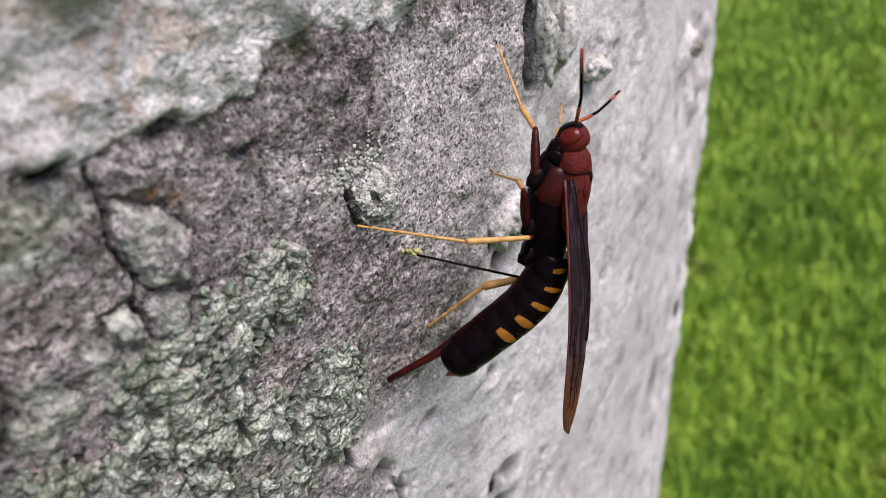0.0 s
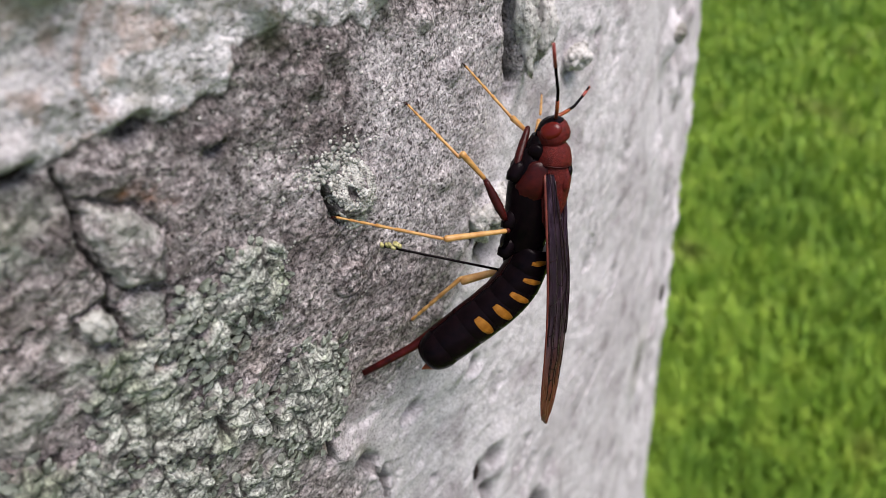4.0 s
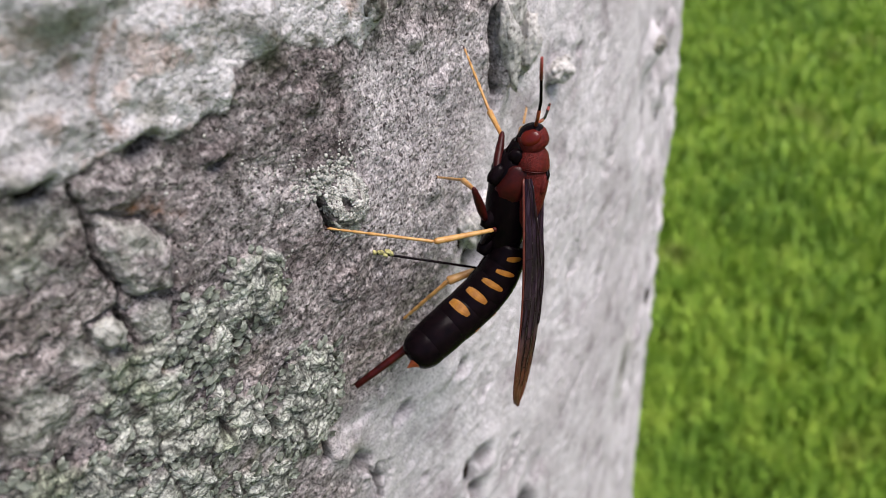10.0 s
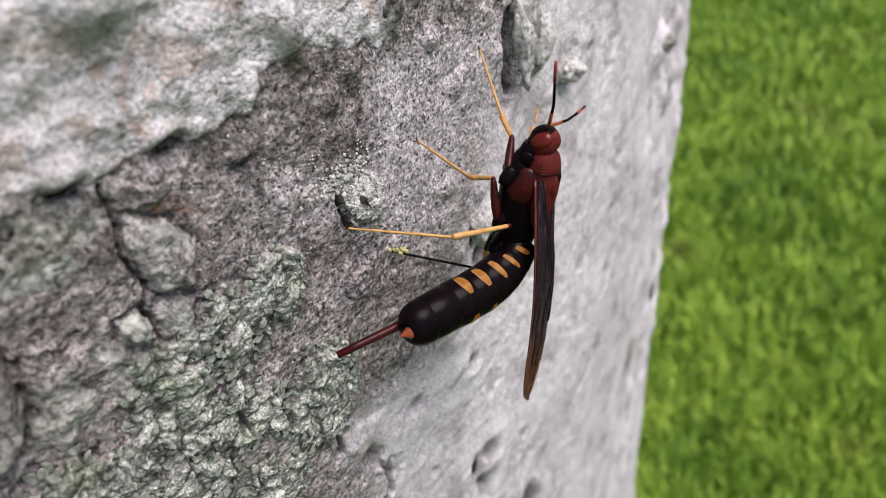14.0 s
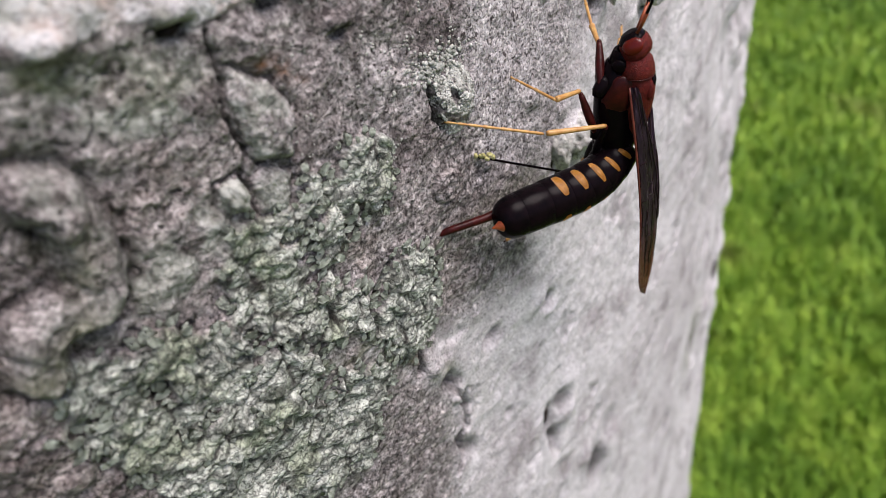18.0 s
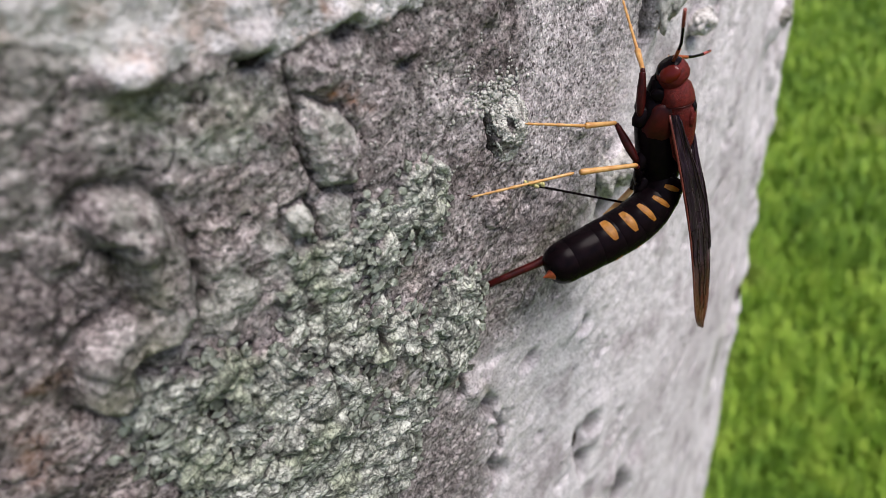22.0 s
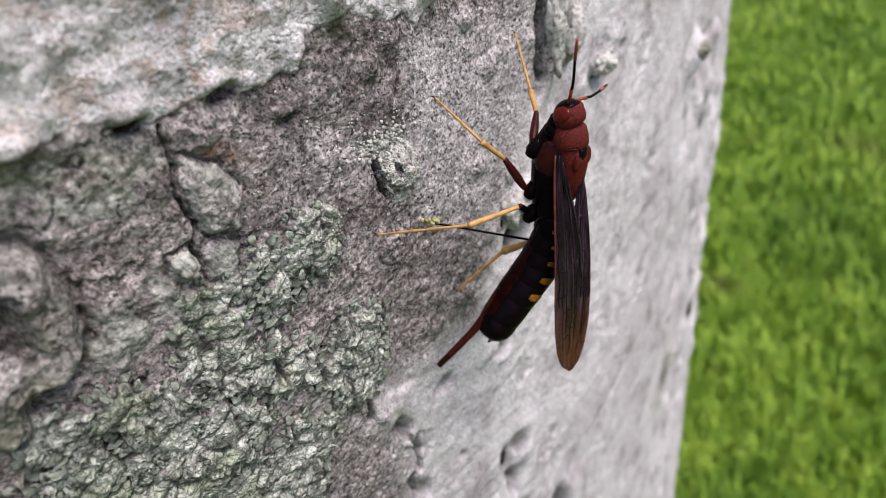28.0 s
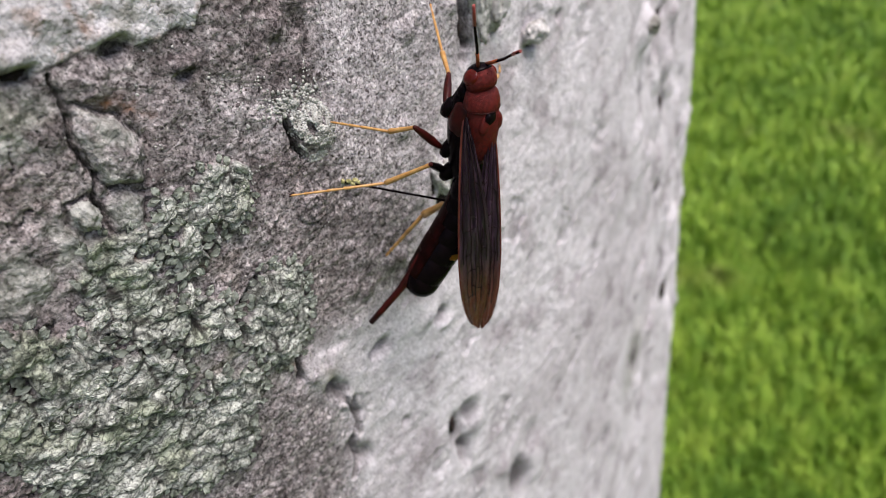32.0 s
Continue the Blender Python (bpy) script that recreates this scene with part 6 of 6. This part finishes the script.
        (25.5, 0.30, -7.48, -2.24, 0.94, -10.47, -6.17, -2.33, -15.70, -11.22),
        (27.5, 0.44, -7.52, -1.99, -0.18, -10.08, -6.23, -3.05, -16.05, -10.73),
        (28.0, -0.12, -7.55, -2.10, -0.37, -10.60, -6.11, -3.43, -16.63, -10.53),
        (29.0, -0.24, -7.60, -2.16, -0.32, -10.75, -6.10, -2.62, -17.59, -9.74),
        (30.0, -0.08, -7.60, -2.64, -1.35, -10.42, -6.68, -3.34, -17.20, -10.67),
        (31.0, -0.02, -7.66, -2.65, -1.37, -10.57, -6.67, -3.93, -17.19, -10.70),
        (32.0, -0.70, -7.52, -2.12, -1.82, -11.10, -5.57, -5.09, -17.79, -8.84),
    ],
    "RF": [
        (0.0, 9.25, 5.45, -1.18, 15.39, 5.99, -1.27, 22.85, 6.56, -1.71),
        (1.0, 9.21, 5.54, -1.25, 15.31, 6.17, -1.40, 22.72, 6.85, -1.93),
        (2.0, 9.06, 5.93, -1.46, 15.02, 6.97, -1.83, 22.23, 8.18, -2.65),
        (5.0, 9.19, 5.33, -1.19, 15.28, 5.75, -1.29, 22.66, 6.16, -1.74),
        (6.0, 9.22, 5.33, -1.62, 15.33, 5.75, -2.13, 22.75, 6.15, -3.16),
        (7.0, 9.38, 5.14, -1.37, 15.67, 5.38, -1.65, 23.31, 5.53, -2.35),
        (8.0, 9.41, 5.80, -1.42, 15.71, 6.69, -1.74, 23.39, 7.72, -2.49),
        (9.0, 9.30, 5.78, -1.18, 15.50, 6.65, -1.26, 23.03, 7.65, -1.70),
        (10.0, 9.21, 4.82, -1.07, 15.32, 4.73, -1.04, 22.74, 4.46, -1.33),
        (11.0, 9.10, 5.14, -1.07, 15.10, 5.39, -1.03, 22.37, 5.55, -1.32),
        (12.0, 9.25, 5.39, -1.12, 15.40, 5.88, -1.14, 22.86, 6.36, -1.50),
        (13.0, 9.30, 5.06, -1.01, 15.50, 5.21, -0.91, 23.04, 5.25, -1.12),
        (14.0, 9.38, 4.57, -1.01, 15.66, 4.25, -0.91, 23.31, 3.64, -1.12),
        (15.0, 9.41, 4.85, -1.10, 15.72, 4.80, -1.09, 23.41, 4.57, -1.42),
        (15.5, 9.30, 4.82, -1.06, 15.50, 4.74, -1.01, 23.04, 4.46, -1.29),
        (17.5, 9.02, 5.16, -1.13, 14.94, 5.43, -1.16, 22.11, 5.62, -1.54),
        (18.0, 8.73, 3.61, -1.05, 14.36, 2.32, -1.01, 21.13, 0.44, -1.28),
        (19.0, 8.64, 3.52, -1.06, 14.18, 2.13, -1.03, 20.84, 0.12, -1.32),
        (20.0, 8.80, 4.17, -1.01, 14.50, 3.44, -0.93, 21.36, 2.29, -1.15),
        (21.0, 8.78, 3.80, -1.05, 14.46, 2.69, -1.00, 21.30, 1.05, -1.27),
        (22.0, 9.00, 3.61, -0.82, 14.90, 2.32, -0.54, 22.04, 0.44, -0.50),
        (23.0, 9.24, 4.09, -1.48, 15.38, 3.28, -1.86, 22.83, 2.04, -2.71),
        (24.0, 9.36, 4.15, -2.08, 15.62, 3.40, -3.06, 23.24, 2.23, -4.70),
        (25.0, 9.40, 3.65, -2.71, 15.71, 2.41, -4.31, 23.38, 0.58, -6.78),
        (25.5, 9.40, 3.82, -3.08, 15.70, 2.74, -5.05, 23.37, 1.14, -8.02),
        (27.5, 9.16, 3.52, -3.91, 15.23, 2.13, -6.72, 22.58, 0.12, -10.80),
        (28.0, 9.15, 3.19, -4.12, 15.19, 1.47, -7.14, 22.52, -0.98, -11.50),
        (29.0, 8.79, 3.65, -4.95, 14.49, 2.40, -8.80, 21.35, 0.57, -14.26),
        (30.0, 8.46, 3.80, -5.57, 13.83, 2.70, -10.05, 20.25, 1.07, -16.34),
        (31.0, 8.59, 3.54, -5.60, 14.08, 2.18, -10.09, 20.67, 0.20, -16.42),
        (32.0, 8.65, 2.60, -5.45, 14.20, 0.30, -9.79, 20.87, -2.94, -15.92),
    ],
    "RM": [
        (0.0, 9.75, -2.78, -1.27, 16.10, -5.76, -1.14, 23.83, -9.90, -1.30),
        (1.0, 9.86, -2.68, -1.38, 16.32, -5.56, -1.37, 24.19, -9.57, -1.68),
        (2.0, 9.74, -2.26, -1.17, 16.09, -4.71, -0.93, 23.81, -8.15, -0.96),
        (5.0, 9.65, -2.90, -1.31, 15.90, -6.01, -1.21, 23.50, -10.31, -1.42),
        (6.0, 9.51, -2.86, -1.08, 15.61, -5.91, -0.76, 23.02, -10.15, -0.67),
        (7.0, 9.57, -3.08, -1.13, 15.73, -6.35, -0.86, 23.22, -10.89, -0.83),
        (8.0, 9.99, -2.37, -0.87, 16.59, -4.94, -0.33, 24.64, -8.53, 0.04),
        (9.0, 9.96, -2.41, -0.81, 16.52, -5.01, -0.22, 24.53, -8.66, 0.24),
        (10.0, 9.42, -3.40, -0.85, 15.43, -7.00, -0.30, 22.72, -11.97, 0.10),
        (11.0, 9.61, -3.07, -0.86, 15.81, -6.33, -0.31, 23.35, -10.86, 0.08),
        (12.0, 9.75, -2.84, -1.10, 16.09, -5.87, -0.81, 23.82, -10.09, -0.74),
        (13.0, 9.59, -3.18, -0.98, 15.77, -6.55, -0.56, 23.29, -11.22, -0.33),
        (14.0, 9.41, -3.64, -0.79, 15.43, -7.49, -0.17, 22.71, -12.78, 0.31),
        (15.0, 9.46, -3.37, -0.94, 15.51, -6.94, -0.48, 22.85, -11.87, -0.19),
        (15.5, 9.28, -3.41, -1.03, 15.15, -7.02, -0.67, 22.26, -11.99, -0.51),
        (17.5, 9.14, -3.07, -1.32, 14.88, -6.35, -1.25, 21.80, -10.88, -1.48),
        (18.0, 7.63, -4.45, -1.44, 11.86, -9.10, -1.47, 16.77, -15.46, -1.85),
        (19.0, 7.51, -4.53, -1.58, 11.62, -9.25, -1.75, 16.36, -15.72, -2.32),
        (20.0, 8.09, -3.96, -1.68, 12.78, -8.13, -1.96, 18.30, -13.85, -2.66),
        (21.0, 7.88, -4.30, -1.59, 12.36, -8.81, -1.78, 17.59, -14.98, -2.36),
        (22.0, 8.09, -4.44, -1.77, 12.77, -9.08, -2.13, 18.29, -15.43, -2.95),
        (23.0, 8.65, -4.08, -1.68, 13.91, -8.36, -1.97, 20.18, -14.24, -2.68),
        (24.0, 8.91, -4.04, -2.46, 14.42, -8.28, -3.51, 21.03, -14.10, -5.26),
        (25.0, 8.72, -4.50, -2.85, 14.04, -9.21, -4.29, 20.41, -15.65, -6.55),
        (25.5, 8.84, -4.35, -3.14, 14.29, -8.91, -4.89, 20.81, -15.15, -7.55),
        (27.5, 8.53, -4.64, -3.78, 13.66, -9.47, -6.16, 19.76, -16.09, -9.66),
        (28.0, 8.49, -4.96, -3.94, 13.59, -10.12, -6.47, 19.64, -17.17, -10.19),
        (29.0, 8.64, -4.51, -4.38, 13.87, -9.22, -7.35, 20.12, -15.67, -11.65),
        (30.0, 8.41, -4.39, -5.18, 13.42, -8.98, -8.96, 19.36, -15.27, -14.33),
        (31.0, 8.39, -4.65, -5.22, 13.38, -9.49, -9.03, 19.30, -16.12, -14.46),
        (32.0, 8.02, -5.46, -4.62, 12.64, -11.11, -7.84, 18.07, -18.82, -12.46),
    ],
}
HIPS = {"LF": (-1.7, 4.4, -2.1), "LM": (-2.0, -0.3, -2.4), "LH": (-1.6, -3.2, -2.4), "RH": (1.5, -3.4, -2.5), "RF": (1.7, 4.4, -2.1), "RM": (2.0, -0.3, -2.4)}
# seconds and turn of the folded wings in degrees
FOLD = [(0.0, 24.1), (1.0, 24.8), (2.0, 25.0), (5.0, 25.3), (6.0, 25.2), (7.0, 26.6), (8.0, 26.3), (9.0, 25.8), (10.0, 24.8), (11.0, 24.2), (12.0, 24.4), (13.0, 24.3), (14.0, 23.6), (15.0, 23.3), (15.5, 22.8), (17.5, 23.8), (18.0, 24.2), (19.0, 24.7), (20.0, 25.3), (21.0, 24.5), (22.0, 23.8), (23.0, 22.1), (24.0, 22.2), (25.0, 22.6), (25.5, 23.5), (27.5, 25.2), (28.0, 25.4), (29.0, 26.3), (30.0, 28.0), (31.0, 30.4), (32.0, 31.6)]


def motions():
    walk(HORNTAIL, [(t, pose(*p)) for t, *p, _, _, _ in BODY])
    for i, ring in enumerate(RINGS):
        walk(ring, [(t, tail_frames(a, b, c)[i]) for t, *_, a, b, c in BODY])
    for ob in WINGS:
        walk(ob, [(t, bone(WING_BASE, WING_TIP) @ pose(0, 0, 0, 0, turn, 0)) for t, turn in FOLD])
    walk(DRILL, [(r[0], bone(r[1:4], r[4:7])) for r in DRILLING])
    for f, base, k in ((FEELERS[0], (-0.5, 9.25, 0.75), 7), (FEELERS[1], (0.5, 9.25, 0.75), 10)):
        walk(f, [(r[0], bone(base, r[k:k + 3])) for r in DRILLING])
    for side, rows in STEPS.items():
        femur, tibia, tarsus = LEGS[side]
        walk(femur, [(r[0], bone(HIPS[side], r[1:4])) for r in rows])
        walk(tibia, [(r[0], bone(r[1:4], r[4:7])) for r in rows])
        walk(tarsus, [(r[0], bone(r[4:7], r[7:10])) for r in rows])


motions()
